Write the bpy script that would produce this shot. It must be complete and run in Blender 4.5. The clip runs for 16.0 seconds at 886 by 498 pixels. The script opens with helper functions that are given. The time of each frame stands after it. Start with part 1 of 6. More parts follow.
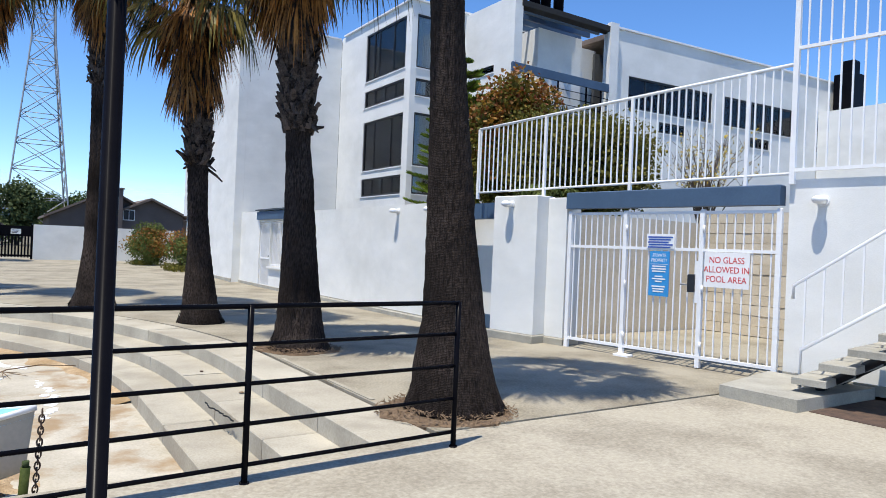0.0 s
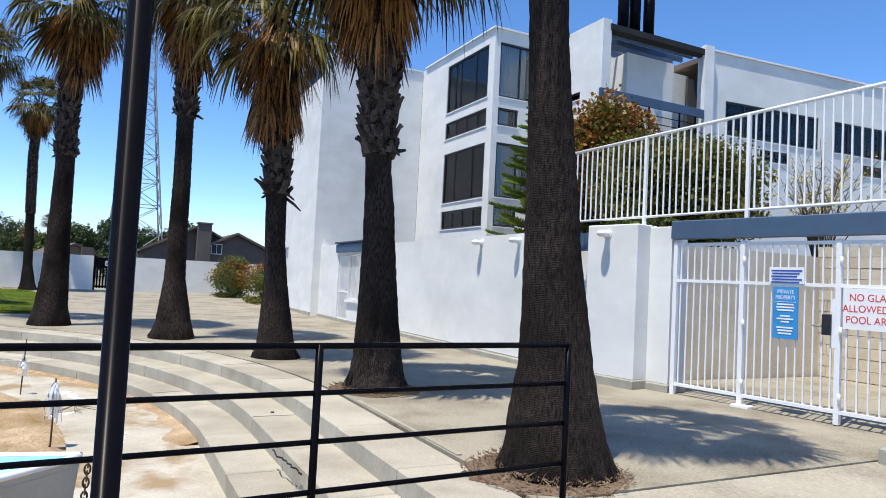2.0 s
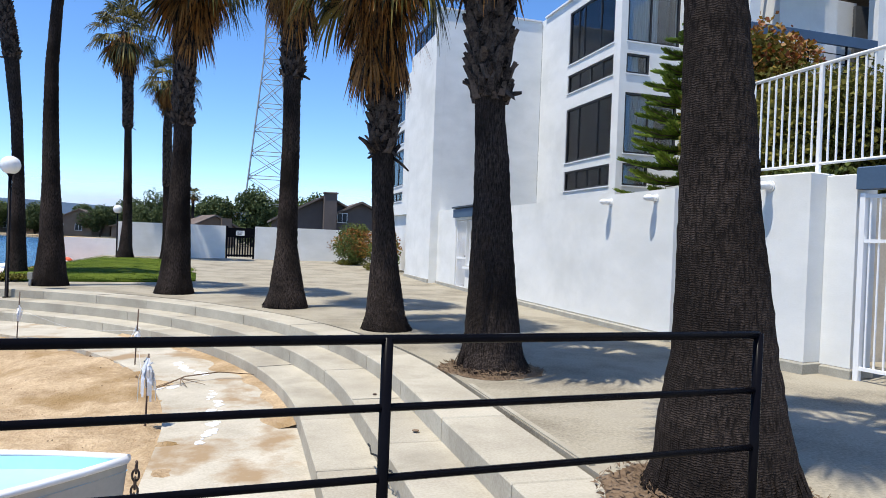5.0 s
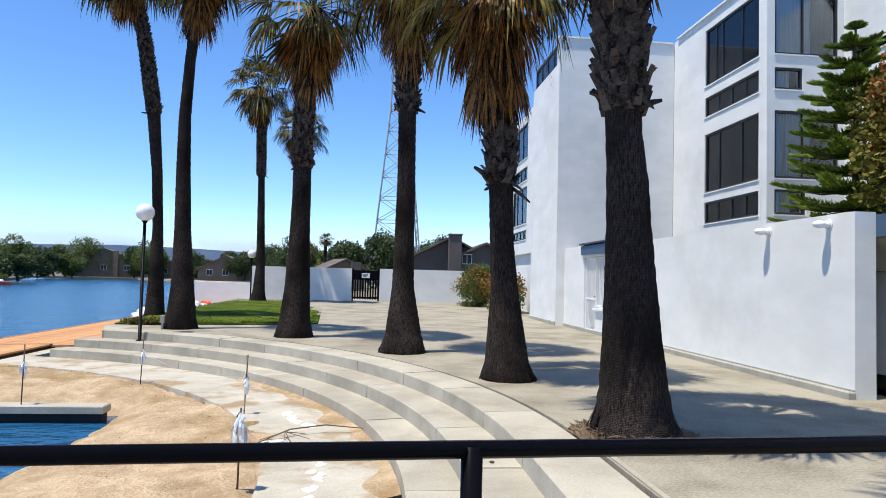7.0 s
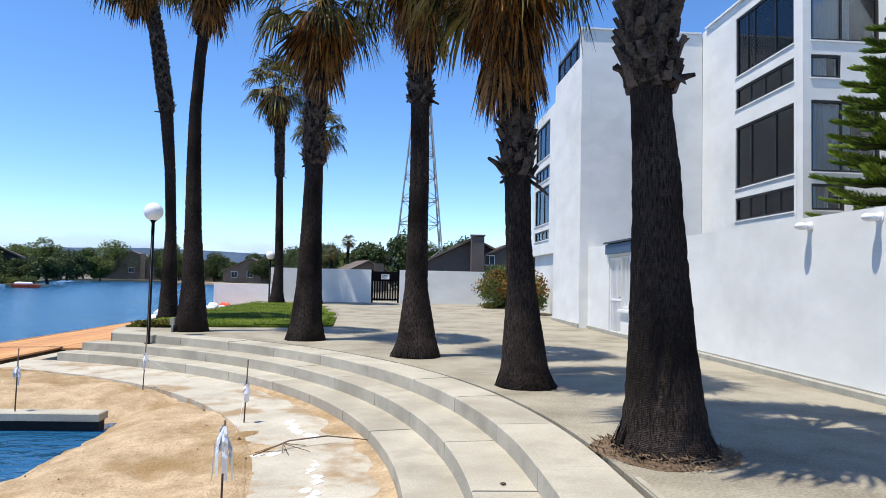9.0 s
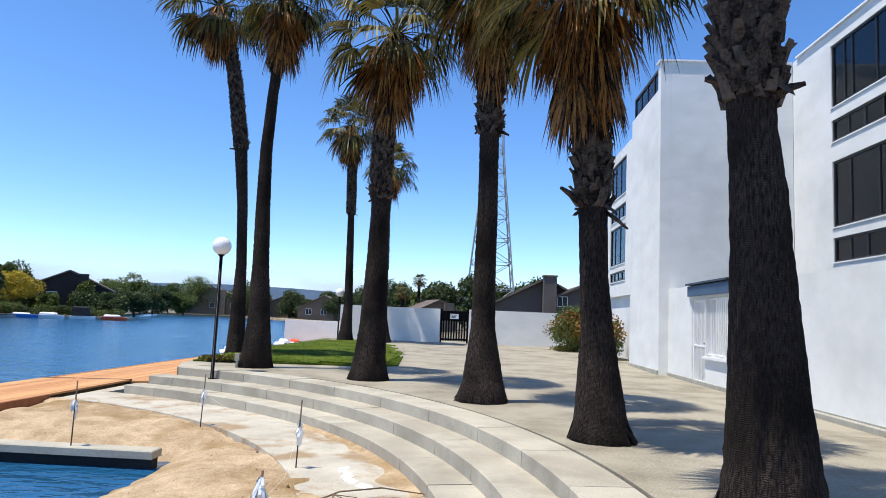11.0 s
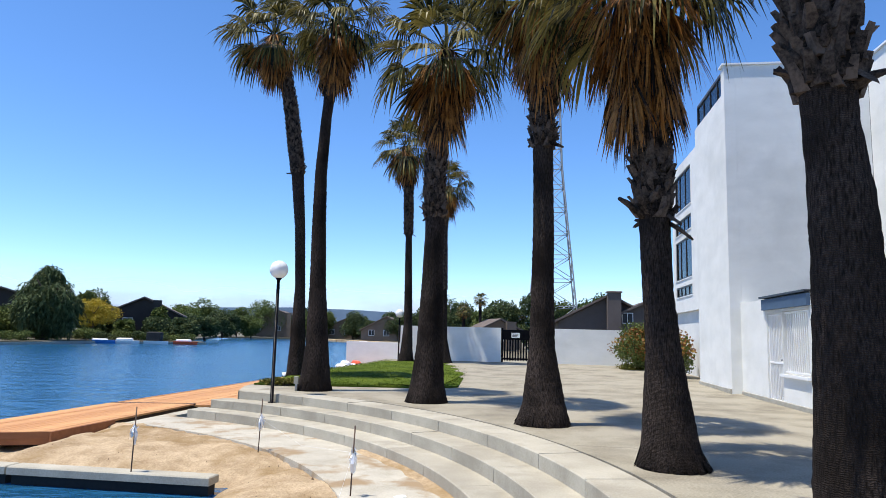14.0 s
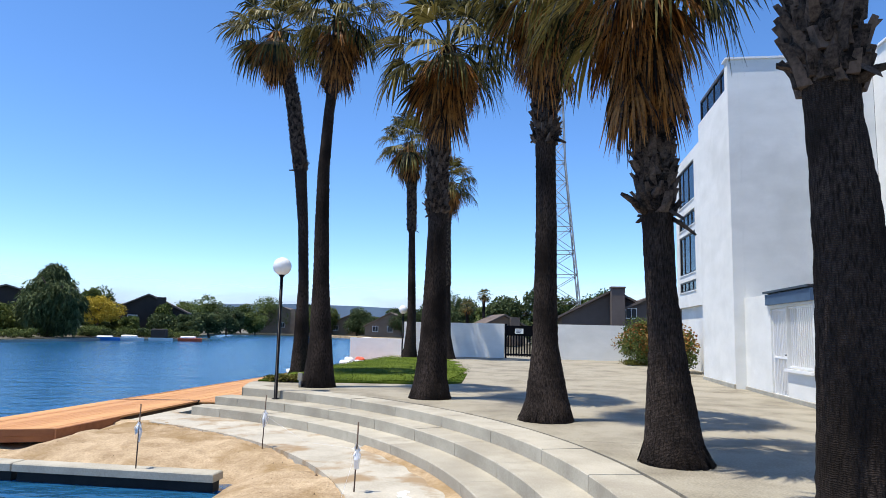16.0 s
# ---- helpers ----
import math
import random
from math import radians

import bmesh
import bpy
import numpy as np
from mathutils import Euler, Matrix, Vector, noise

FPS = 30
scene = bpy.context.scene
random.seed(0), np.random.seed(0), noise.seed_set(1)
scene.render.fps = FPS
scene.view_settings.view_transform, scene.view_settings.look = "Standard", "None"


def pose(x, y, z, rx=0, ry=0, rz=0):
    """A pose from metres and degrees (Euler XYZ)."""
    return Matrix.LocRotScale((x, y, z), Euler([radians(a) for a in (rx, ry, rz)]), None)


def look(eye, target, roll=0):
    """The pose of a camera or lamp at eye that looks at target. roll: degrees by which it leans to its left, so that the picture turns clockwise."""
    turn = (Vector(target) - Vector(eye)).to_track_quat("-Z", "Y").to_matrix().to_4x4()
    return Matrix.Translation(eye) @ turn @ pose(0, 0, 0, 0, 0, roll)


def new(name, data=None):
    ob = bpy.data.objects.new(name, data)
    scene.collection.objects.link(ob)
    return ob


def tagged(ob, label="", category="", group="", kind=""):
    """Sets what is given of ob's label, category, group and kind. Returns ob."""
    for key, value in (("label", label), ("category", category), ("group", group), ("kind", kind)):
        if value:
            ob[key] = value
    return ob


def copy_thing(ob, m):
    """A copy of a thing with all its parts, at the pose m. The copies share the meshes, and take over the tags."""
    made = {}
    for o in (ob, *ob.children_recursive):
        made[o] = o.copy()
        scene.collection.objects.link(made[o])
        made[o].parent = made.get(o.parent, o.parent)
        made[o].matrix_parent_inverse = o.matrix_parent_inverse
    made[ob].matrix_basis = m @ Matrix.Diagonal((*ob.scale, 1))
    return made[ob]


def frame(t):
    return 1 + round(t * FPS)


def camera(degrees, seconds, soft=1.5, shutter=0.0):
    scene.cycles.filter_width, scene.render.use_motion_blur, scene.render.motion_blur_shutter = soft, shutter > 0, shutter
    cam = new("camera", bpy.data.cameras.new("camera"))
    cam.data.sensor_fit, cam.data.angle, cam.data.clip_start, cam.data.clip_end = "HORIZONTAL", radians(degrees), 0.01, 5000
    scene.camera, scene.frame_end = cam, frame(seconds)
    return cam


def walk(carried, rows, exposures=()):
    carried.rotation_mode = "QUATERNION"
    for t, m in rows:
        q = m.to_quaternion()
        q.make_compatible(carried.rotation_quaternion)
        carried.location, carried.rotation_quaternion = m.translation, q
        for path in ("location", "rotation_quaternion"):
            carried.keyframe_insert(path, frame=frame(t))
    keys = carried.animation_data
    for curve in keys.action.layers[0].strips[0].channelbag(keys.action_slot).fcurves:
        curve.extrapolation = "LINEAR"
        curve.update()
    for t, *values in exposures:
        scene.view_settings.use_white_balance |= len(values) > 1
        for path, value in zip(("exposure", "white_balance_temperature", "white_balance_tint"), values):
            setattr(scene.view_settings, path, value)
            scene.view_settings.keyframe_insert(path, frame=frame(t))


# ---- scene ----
cam = camera(66.6, 16.0, soft=0.9)
PATH = [
    (0, (0.729, -0.639, 1.434), (1.825, 1.034, 1.435), 2.4),
    (0.5, (0.82, -0.45, 1.407), (1.813, 1.287, 1.413), 2.6),
    (1, (0.904, -0.274, 1.409), (1.777, 1.525, 1.462), 2.9),
    (1.5, (0.971, -0.073, 1.41), (1.853, 1.721, 1.435), 3.5),
    (2, (1.025, 0.131, 1.391), (1.919, 1.918, 1.487), 2.9),
    (2.5, (1.068, 0.304, 1.401), (1.897, 2.125, 1.393), 2.7),
    (3, (1.131, 0.476, 1.399), (1.899, 2.322, 1.412), 1.6),
    (3.5, (1.207, 0.603, 1.393), (1.998, 2.44, 1.366), 1.0),
    (4, (1.328, 0.822, 1.359), (2.028, 2.696, 1.375), 0.7),
    (4.5, (1.441, 0.981, 1.377), (2.147, 2.851, 1.331), 2.6),
    (5, (1.526, 1.152, 1.376), (2.089, 3.071, 1.356), 2.2),
    (5.2, (1.614, 1.267, 1.374), (2.049, 3.219, 1.374), 2.5),
    (7.3, (1.834, 2.21, 1.347), (2.003, 4.199, 1.476), 2.1),
    (7.5, (1.859, 2.264, 1.342), (2.024, 4.252, 1.495), 2.9),
    (8, (1.909, 2.399, 1.337), (2.076, 4.392, 1.382), 2.4),
    (8.5, (1.964, 2.608, 1.327), (2.132, 4.598, 1.439), 2.6),
    (9, (2.019, 2.739, 1.33), (2.143, 4.733, 1.423), 1.3),
    (9.2, (2.048, 2.828, 1.313), (2.102, 4.822, 1.456), 0.8),
    (11.3, (2.109, 3.385, 1.315), (1.992, 5.371, 1.52), 2.0),
    (11.5, (2.104, 3.408, 1.312), (1.954, 5.393, 1.505), 1.4),
    (12, (2.11, 3.523, 1.351), (1.826, 5.489, 1.582), 0.6),
    (12.5, (2.145, 3.584, 1.331), (1.811, 5.538, 1.595), 1.2),
    (13, (2.166, 3.616, 1.334), (1.845, 5.575, 1.58), 0.5),
    (13.5, (2.18, 3.638, 1.331), (1.891, 5.602, 1.575), 1.0),
    (14, (2.185, 3.648, 1.336), (1.913, 5.613, 1.591), 1.5),
    (14.5, (2.191, 3.647, 1.331), (1.926, 5.612, 1.588), 1.1),
    (15, (2.187, 3.641, 1.335), (1.926, 5.607, 1.595), 1.5),
    (15.5, (2.185, 3.657, 1.337), (1.917, 5.624, 1.575), 1.7),
    (16, (2.196, 3.653, 1.34), (1.914, 5.618, 1.583), 1.3),
]
walk(cam, [(t, look(eye, target, roll)) for t, eye, target, roll in PATH],
     exposures=[(0, 0.22), (3, 0.26), (16, 0.26)])

# ---- light and sky ----
SUN_DIR = Vector((-0.31, -0.125, 0.94)).normalized()
world = bpy.data.worlds.new("sky")
scene.world = world
world.use_nodes = True
sky = world.node_tree.nodes.new("ShaderNodeTexSky")
sky.sky_type = 'NISHITA'
sky.sun_disc = False
sky.sun_elevation = radians(68)
sky.sun_rotation = radians(244)
sky.air_density, sky.dust_density, sky.ozone_density = 0.75, 0.15, 5.0
back = world.node_tree.nodes["Background"]
back.inputs["Strength"].default_value = 0.2
richer = world.node_tree.nodes.new("ShaderNodeHueSaturation")
richer.inputs["Hue"].default_value = 0.503
richer.inputs["Saturation"].default_value = 1.15
world.node_tree.links.new(sky.outputs["Color"], richer.inputs["Color"])
world.node_tree.links.new(richer.outputs["Color"], back.inputs["Color"])
sun = new("sun", bpy.data.lights.new("sun", 'SUN'))
sun.data.energy, sun.data.angle, sun.data.color = 4.9, radians(0.55), (1.0, 0.935, 0.82)
sun.matrix_world = look(SUN_DIR * 60, (0, 0, 0))


# ---- materials ----
def mat(name, c1, c2, rough=0.8, scale=1.5, fine=40, bump=0.3, depth=0.01, metal=0.0, island=0.0, objrand=0.0,
        stretch=(1, 1, 1), stain=None, stain_scale=0.5, stain_at=(0.55, 0.7), thin=0.0, spec=0.5):
    m = bpy.data.materials.new(name)
    m.use_nodes = True
    nt = m.node_tree
    b = nt.nodes["Principled BSDF"]
    geo = nt.nodes.new("ShaderNodeNewGeometry")
    mp = nt.nodes.new("ShaderNodeMapping")
    mp.inputs["Scale"].default_value = stretch
    nt.links.new(geo.outputs["Position"], mp.inputs["Vector"])

    def noise_node(sc, detail=4.0, vec=None):
        n = nt.nodes.new("ShaderNodeTexNoise")
        n.inputs["Scale"].default_value = sc
        n.inputs["Detail"].default_value = detail
        n.inputs["Roughness"].default_value = 0.6
        nt.links.new(vec or mp.outputs["Vector"], n.inputs["Vector"])
        return n.outputs["Fac"]

    def math_node(op, a, bb):
        n = nt.nodes.new("ShaderNodeMath")
        n.operation = op
        for i, v in enumerate((a, bb)):
            if isinstance(v, (int, float)):
                n.inputs[i].default_value = v
            else:
                nt.links.new(v, n.inputs[i])
        return n.outputs[0]

    def ramp(fac, lo, hi):
        n = nt.nodes.new("ShaderNodeMapRange")
        n.inputs["From Min"].default_value, n.inputs["From Max"].default_value = lo, hi
        nt.links.new(fac, n.inputs["Value"])
        return n.outputs["Result"]

    def mix(fac, a, bb):
        n = nt.nodes.new("ShaderNodeMix")
        n.data_type = 'RGBA'
        nt.links.new(fac, n.inputs["Factor"])
        for sock, v in ((n.inputs[6], a), (n.inputs[7], bb)):
            if isinstance(v, tuple):
                sock.default_value = (*v, 1)
            else:
                nt.links.new(v, sock)
        return n.outputs[2]

    big, small = noise_node(scale), noise_node(fine)
    both = math_node('ADD', math_node('MULTIPLY', big, 0.6), math_node('MULTIPLY', small, 0.4))
    fac = ramp(both, 0.36, 0.64)
    if island or objrand:
        if island:
            rnd = geo.outputs["Random Per Island"]
        else:
            rnd = nt.nodes.new("ShaderNodeObjectInfo").outputs["Random"]
        amount = island or objrand
        shift = math_node('MULTIPLY', math_node('SUBTRACT', rnd, 0.5), 2 * amount)
        add = nt.nodes.new("ShaderNodeMath")
        add.operation, add.use_clamp = 'ADD', True
        nt.links.new(fac, add.inputs[0])
        nt.links.new(shift, add.inputs[1])
        fac = add.outputs[0]
    col = mix(fac, c1, c2)
    if stain:
        st = ramp(noise_node(stain_scale, 6.0, geo.outputs["Position"]), *stain_at)
        col = mix(st, col, stain)
    nt.links.new(col, b.inputs["Base Color"])
    b.inputs["Roughness"].default_value = rough
    b.inputs["Specular IOR Level"].default_value = spec
    b.inputs["Metallic"].default_value = metal
    if bump:
        bp = nt.nodes.new("ShaderNodeBump")
        bp.inputs["Strength"].default_value = bump
        bp.inputs["Distance"].default_value = depth
        nt.links.new(both, bp.inputs["Height"])
        nt.links.new(bp.outputs["Normal"], b.inputs["Normal"])
    if thin:
        tr = nt.nodes.new("ShaderNodeBsdfTranslucent")
        nt.links.new(col, tr.inputs["Color"])
        mx = nt.nodes.new("ShaderNodeMixShader")
        mx.inputs[0].default_value = thin
        nt.links.new(b.outputs[0], mx.inputs[1])
        nt.links.new(tr.outputs[0], mx.inputs[2])
        nt.links.new(mx.outputs[0], nt.nodes["Material Output"].inputs["Surface"])
    return m


M = {}
M["stucco"] = mat("white_stucco", (0.68, 0.685, 0.66), (0.80, 0.80, 0.775), 0.9, 0.8, 55, 0.4, 0.008, stretch=(1, 1, 2.2), stain=(0.60, 0.605, 0.58), stain_scale=0.6, stain_at=(0.5, 0.8))
M["white"] = mat("white_paint", (0.78, 0.79, 0.80), (0.84, 0.84, 0.84), 0.45, 4, 90, 0.08, 0.002)
M["blue"] = mat("slate_blue_paint", (0.045, 0.085, 0.15), (0.06, 0.11, 0.185), 0.6, 2, 40, 0.15, 0.004)
M["black"] = mat("black_paint", (0.004, 0.004, 0.006), (0.006, 0.006, 0.008), 0.25, 6, 120, 0.03, 0.001, spec=0.03)
M["frame"] = mat("dark_bronze_frame", (0.012, 0.012, 0.014), (0.02, 0.02, 0.022), 0.4, 6, 60, 0.05)
M["plaza"] = mat("exposed_aggregate", (0.175, 0.152, 0.113), (0.42, 0.385, 0.30), 0.92, 0.9, 40, 0.8, 0.006, stain=(0.29, 0.26, 0.205), stain_scale=0.9, stain_at=(0.54, 0.72), spec=0.15)
M["plaza_near"] = mat("worn_asphaltic_concrete", (0.24, 0.213, 0.165), (0.48, 0.44, 0.35), 0.92, 0.8, 34, 1.0, 0.008, stain=(0.31, 0.28, 0.22), stain_scale=0.8, stain_at=(0.54, 0.80), spec=0.15)
M["step"] = mat("smooth_concrete", (0.33, 0.30, 0.238), (0.49, 0.455, 0.37), 0.88, 1.2, 50, 0.3, 0.004, objrand=0.25, stain=(0.27, 0.245, 0.195), stain_scale=1.3, stain_at=(0.52, 0.78), spec=0.15)
M["pad"] = mat("stained_concrete", (0.36, 0.325, 0.255), (0.54, 0.50, 0.41), 0.9, 1.6, 45, 0.4, 0.006, stain=(0.31, 0.22, 0.125), stain_scale=1.5, stain_at=(0.50, 0.64))
M["curb"] = mat("weathered_curb", (0.27, 0.26, 0.22), (0.42, 0.40, 0.34), 0.9, 2.5, 60, 0.6, 0.01)
M["sand"] = mat("dry_sand", (0.32, 0.225, 0.13), (0.60, 0.46, 0.30), 0.97, 2.6, 30, 1.0, 0.08, stain=(0.30, 0.20, 0.095), stain_scale=0.7, stain_at=(0.50, 0.64), spec=0.1)
M["deckwood"] = mat("redwood_deck", (0.47, 0.215, 0.075), (0.62, 0.33, 0.13), 0.75, 1.0, 30, 0.3, 0.004, objrand=0.4, stretch=(0.6, 6, 6))
# Darker copy of the deck redwood: the shade on its edge boards is in the colour.
M["deckwood_shade"] = mat("shaded_redwood", (0.24, 0.09, 0.035), (0.36, 0.15, 0.06), 0.8, 1.0, 30, 0.3, 0.004, stretch=(0.6, 6, 6))
M["boot"] = mat("palm_boots", (0.008, 0.0065, 0.006), (0.125, 0.095, 0.078), 0.95, 8, 40, 0.8, 0.02, island=0.35, spec=0.15)
# Blade tones of both frond materials spread wide, painting in sun glints and deep shade.
M["skirt"] = mat("dead_fronds", (0.007, 0.004, 0.003), (0.44, 0.195, 0.05), 0.6, 3, 30, 0.2, 0.004, island=0.6, thin=0.22, spec=0.2)
M["frond"] = mat("green_fronds", (0.006, 0.011, 0.004), (0.20, 0.165, 0.045), 0.45, 2, 30, 0.1, 0.004, island=0.6, thin=0.2, spec=0.15)
M["rootmat"] = mat("palm_litter", (0.10, 0.065, 0.04), (0.25, 0.18, 0.12), 0.95, 4, 50, 1.0, 0.03, spec=0.15)
M["grass"] = mat("lawn", (0.024, 0.052, 0.006), (0.105, 0.14, 0.018), 0.95, 0.9, 45, 0.8, 0.03, island=0.3, spec=0.05)
M["soil"] = mat("ground_soil", (0.10, 0.09, 0.06), (0.17, 0.15, 0.095), 0.95, 0.05, 2, 0.4, 0.02)
M["leaf"] = mat("dark_leaves", (0.035, 0.055, 0.022), (0.12, 0.15, 0.06), 0.7, 1, 20, 0.0, island=0.4, thin=0.2, spec=0.15)
M["leaf_mid"] = mat("mid_leaves", (0.055, 0.08, 0.022), (0.17, 0.205, 0.06), 0.7, 1, 20, 0.0, island=0.4, thin=0.25, spec=0.15)
M["leaf_yew"] = mat("yew_leaves", (0.065, 0.07, 0.013), (0.21, 0.185, 0.04), 0.7, 1, 20, 0.0, island=0.4, thin=0.25, spec=0.15)
M["leaf_red"] = mat("red_tipped_leaves", (0.23, 0.062, 0.015), (0.31, 0.195, 0.03), 0.65, 1.3, 20, 0.0, island=0.5, thin=0.25)
M["leaf_yellow"] = mat("yellow_leaves", (0.36, 0.26, 0.02), (0.55, 0.42, 0.04), 0.7, 1, 20, 0.0, island=0.4, thin=0.25)
M["leaf_pine"] = mat("star_pine_leaves", (0.05, 0.10, 0.015), (0.24, 0.33, 0.05), 0.7, 1, 20, 0.0, island=0.4, thin=0.2, spec=0.15)
M["bark"] = mat("bark", (0.06, 0.045, 0.035), (0.14, 0.11, 0.085), 0.95, 4, 30, 0.8, 0.02, spec=0.15)
M["housewall"] = mat("grey_brown_siding", (0.085, 0.068, 0.06), (0.12, 0.095, 0.085), 0.85, 0.6, 20, 0.2, objrand=0.2)
M["housedark"] = mat("dark_brown_timber", (0.026, 0.02, 0.018), (0.045, 0.035, 0.03), 0.85, 0.6, 20, 0.3, objrand=0.2)
M["housetan"] = mat("tan_siding", (0.17, 0.12, 0.085), (0.24, 0.175, 0.125), 0.85, 0.6, 20, 0.2, objrand=0.2)
M["roof"] = mat("shingle_roof", (0.10, 0.075, 0.06), (0.17, 0.13, 0.105), 0.9, 0.8, 12, 0.6, 0.03, objrand=0.2)
M["steel"] = mat("galvanised_steel", (0.26, 0.27, 0.28), (0.36, 0.37, 0.37), 0.5, 1, 30, 0.1, metal=0.3)
M["globe"] = mat("opal_globe", (0.80, 0.80, 0.78), (0.85, 0.85, 0.83), 0.25, 3, 30, 0.0)
M["boat_in"] = mat("light_blue_gelcoat", (0.36, 0.66, 0.80), (0.42, 0.72, 0.85), 0.35, 1, 20, 0.05)
M["boat_out"] = mat("grey_hull", (0.40, 0.38, 0.33), (0.50, 0.47, 0.41), 0.5, 1.5, 30, 0.1)
M["plastic_red"] = mat("orange_red_plastic", (0.70, 0.09, 0.03), (0.80, 0.12, 0.04), 0.4, 2, 20, 0.0)
M["plastic_blue"] = mat("blue_plastic", (0.03, 0.16, 0.50), (0.05, 0.22, 0.58), 0.4, 2, 20, 0.0)
M["sign_blue"] = mat("blue_sign", (0.03, 0.25, 0.58), (0.04, 0.29, 0.63), 0.4, 3, 20, 0.0)
M["sign_white"] = mat("white_sign", (0.78, 0.78, 0.77), (0.83, 0.83, 0.82), 0.4, 3, 20, 0.0)
M["sign_red"] = mat("red_lettering", (0.55, 0.02, 0.025), (0.60, 0.03, 0.03), 0.5, 3, 20, 0.0)
M["sign_navy"] = mat("blue_lettering", (0.03, 0.08, 0.35), (0.04, 0.10, 0.40), 0.5, 3, 20, 0.0)
M["rust"] = mat("rusty_steel", (0.05, 0.035, 0.028), (0.13, 0.08, 0.055), 0.8, 8, 60, 0.4, 0.002)
M["foil"] = mat("silver_streamer", (0.75, 0.76, 0.78), (0.85, 0.86, 0.86), 0.35, 8, 60, 0.4, 0.01, metal=0.35, island=0.4)
M["stone"] = mat("beige_block_wall", (0.48, 0.42, 0.32), (0.66, 0.59, 0.47), 0.92, 1.2, 30, 0.6, 0.01, objrand=0.3)
# Distance haze is put into the hills as a blue base colour.
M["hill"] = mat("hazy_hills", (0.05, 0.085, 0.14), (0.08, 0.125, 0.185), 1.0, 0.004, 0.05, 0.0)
M["curtain"] = mat("grey_curtain", (0.58, 0.60, 0.62), (0.72, 0.74, 0.76), 0.9, 2, 30, 0.3, 0.01, stretch=(8, 8, 0.2))
# Colour of the sheets behind the windows: the dimness of the rooms is painted in.
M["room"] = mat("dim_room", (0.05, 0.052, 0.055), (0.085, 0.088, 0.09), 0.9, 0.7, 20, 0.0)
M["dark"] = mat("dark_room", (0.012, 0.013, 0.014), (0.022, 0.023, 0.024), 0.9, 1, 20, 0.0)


def water_material():
    m = bpy.data.materials.new("lagoon_water")
    m.use_nodes = True
    nt = m.node_tree
    b = nt.nodes["Principled BSDF"]
    b.inputs["Base Color"].default_value = (0.014, 0.085, 0.185, 1)
    b.inputs["Roughness"].default_value = 0.16
    b.inputs["IOR"].default_value = 1.33
    geo = nt.nodes.new("ShaderNodeNewGeometry")
    mp = nt.nodes.new("ShaderNodeMapping")
    mp.inputs["Scale"].default_value = (0.55, 1.0, 1.0)
    nt.links.new(geo.outputs["Position"], mp.inputs["Vector"])
    total = None
    for sc, amt in ((0.9, 1.0), (3.2, 0.45), (0.12, 1.6)):
        n = nt.nodes.new("ShaderNodeTexNoise")
        n.inputs["Scale"].default_value = sc
        n.inputs["Detail"].default_value = 3.0
        nt.links.new(mp.outputs["Vector"], n.inputs["Vector"])
        k = nt.nodes.new("ShaderNodeMath")
        k.operation = 'MULTIPLY'
        k.inputs[1].default_value = amt
        nt.links.new(n.outputs["Fac"], k.inputs[0])
        if total is None:
            total = k.outputs[0]
        else:
            a = nt.nodes.new("ShaderNodeMath")
            nt.links.new(total, a.inputs[0])
            nt.links.new(k.outputs[0], a.inputs[1])
            total = a.outputs[0]
    bp = nt.nodes.new("ShaderNodeBump")
    bp.inputs["Strength"].default_value = 1.0
    bp.inputs["Distance"].default_value = 0.22
    nt.links.new(total, bp.inputs["Height"])
    nt.links.new(bp.outputs["Normal"], b.inputs["Normal"])
    return m


def glass_material():
    m = bpy.data.materials.new("window_glass")
    m.use_nodes = True
    nt = m.node_tree
    nt.nodes.remove(nt.nodes["Principled BSDF"])
    tr = nt.nodes.new("ShaderNodeBsdfTransparent")
    tr.inputs["Color"].default_value = (0.84, 0.88, 0.90, 1)
    gl = nt.nodes.new("ShaderNodeBsdfGlossy")
    gl.inputs["Roughness"].default_value = 0.02
    fr = nt.nodes.new("ShaderNodeFresnel")
    fr.inputs["IOR"].default_value = 1.55
    mx = nt.nodes.new("ShaderNodeMixShader")
    nt.links.new(fr.outputs[0], mx.inputs[0])
    nt.links.new(tr.outputs[0], mx.inputs[1])
    nt.links.new(gl.outputs[0], mx.inputs[2])
    nt.links.new(mx.outputs[0], nt.nodes["Material Output"].inputs["Surface"])
    return m




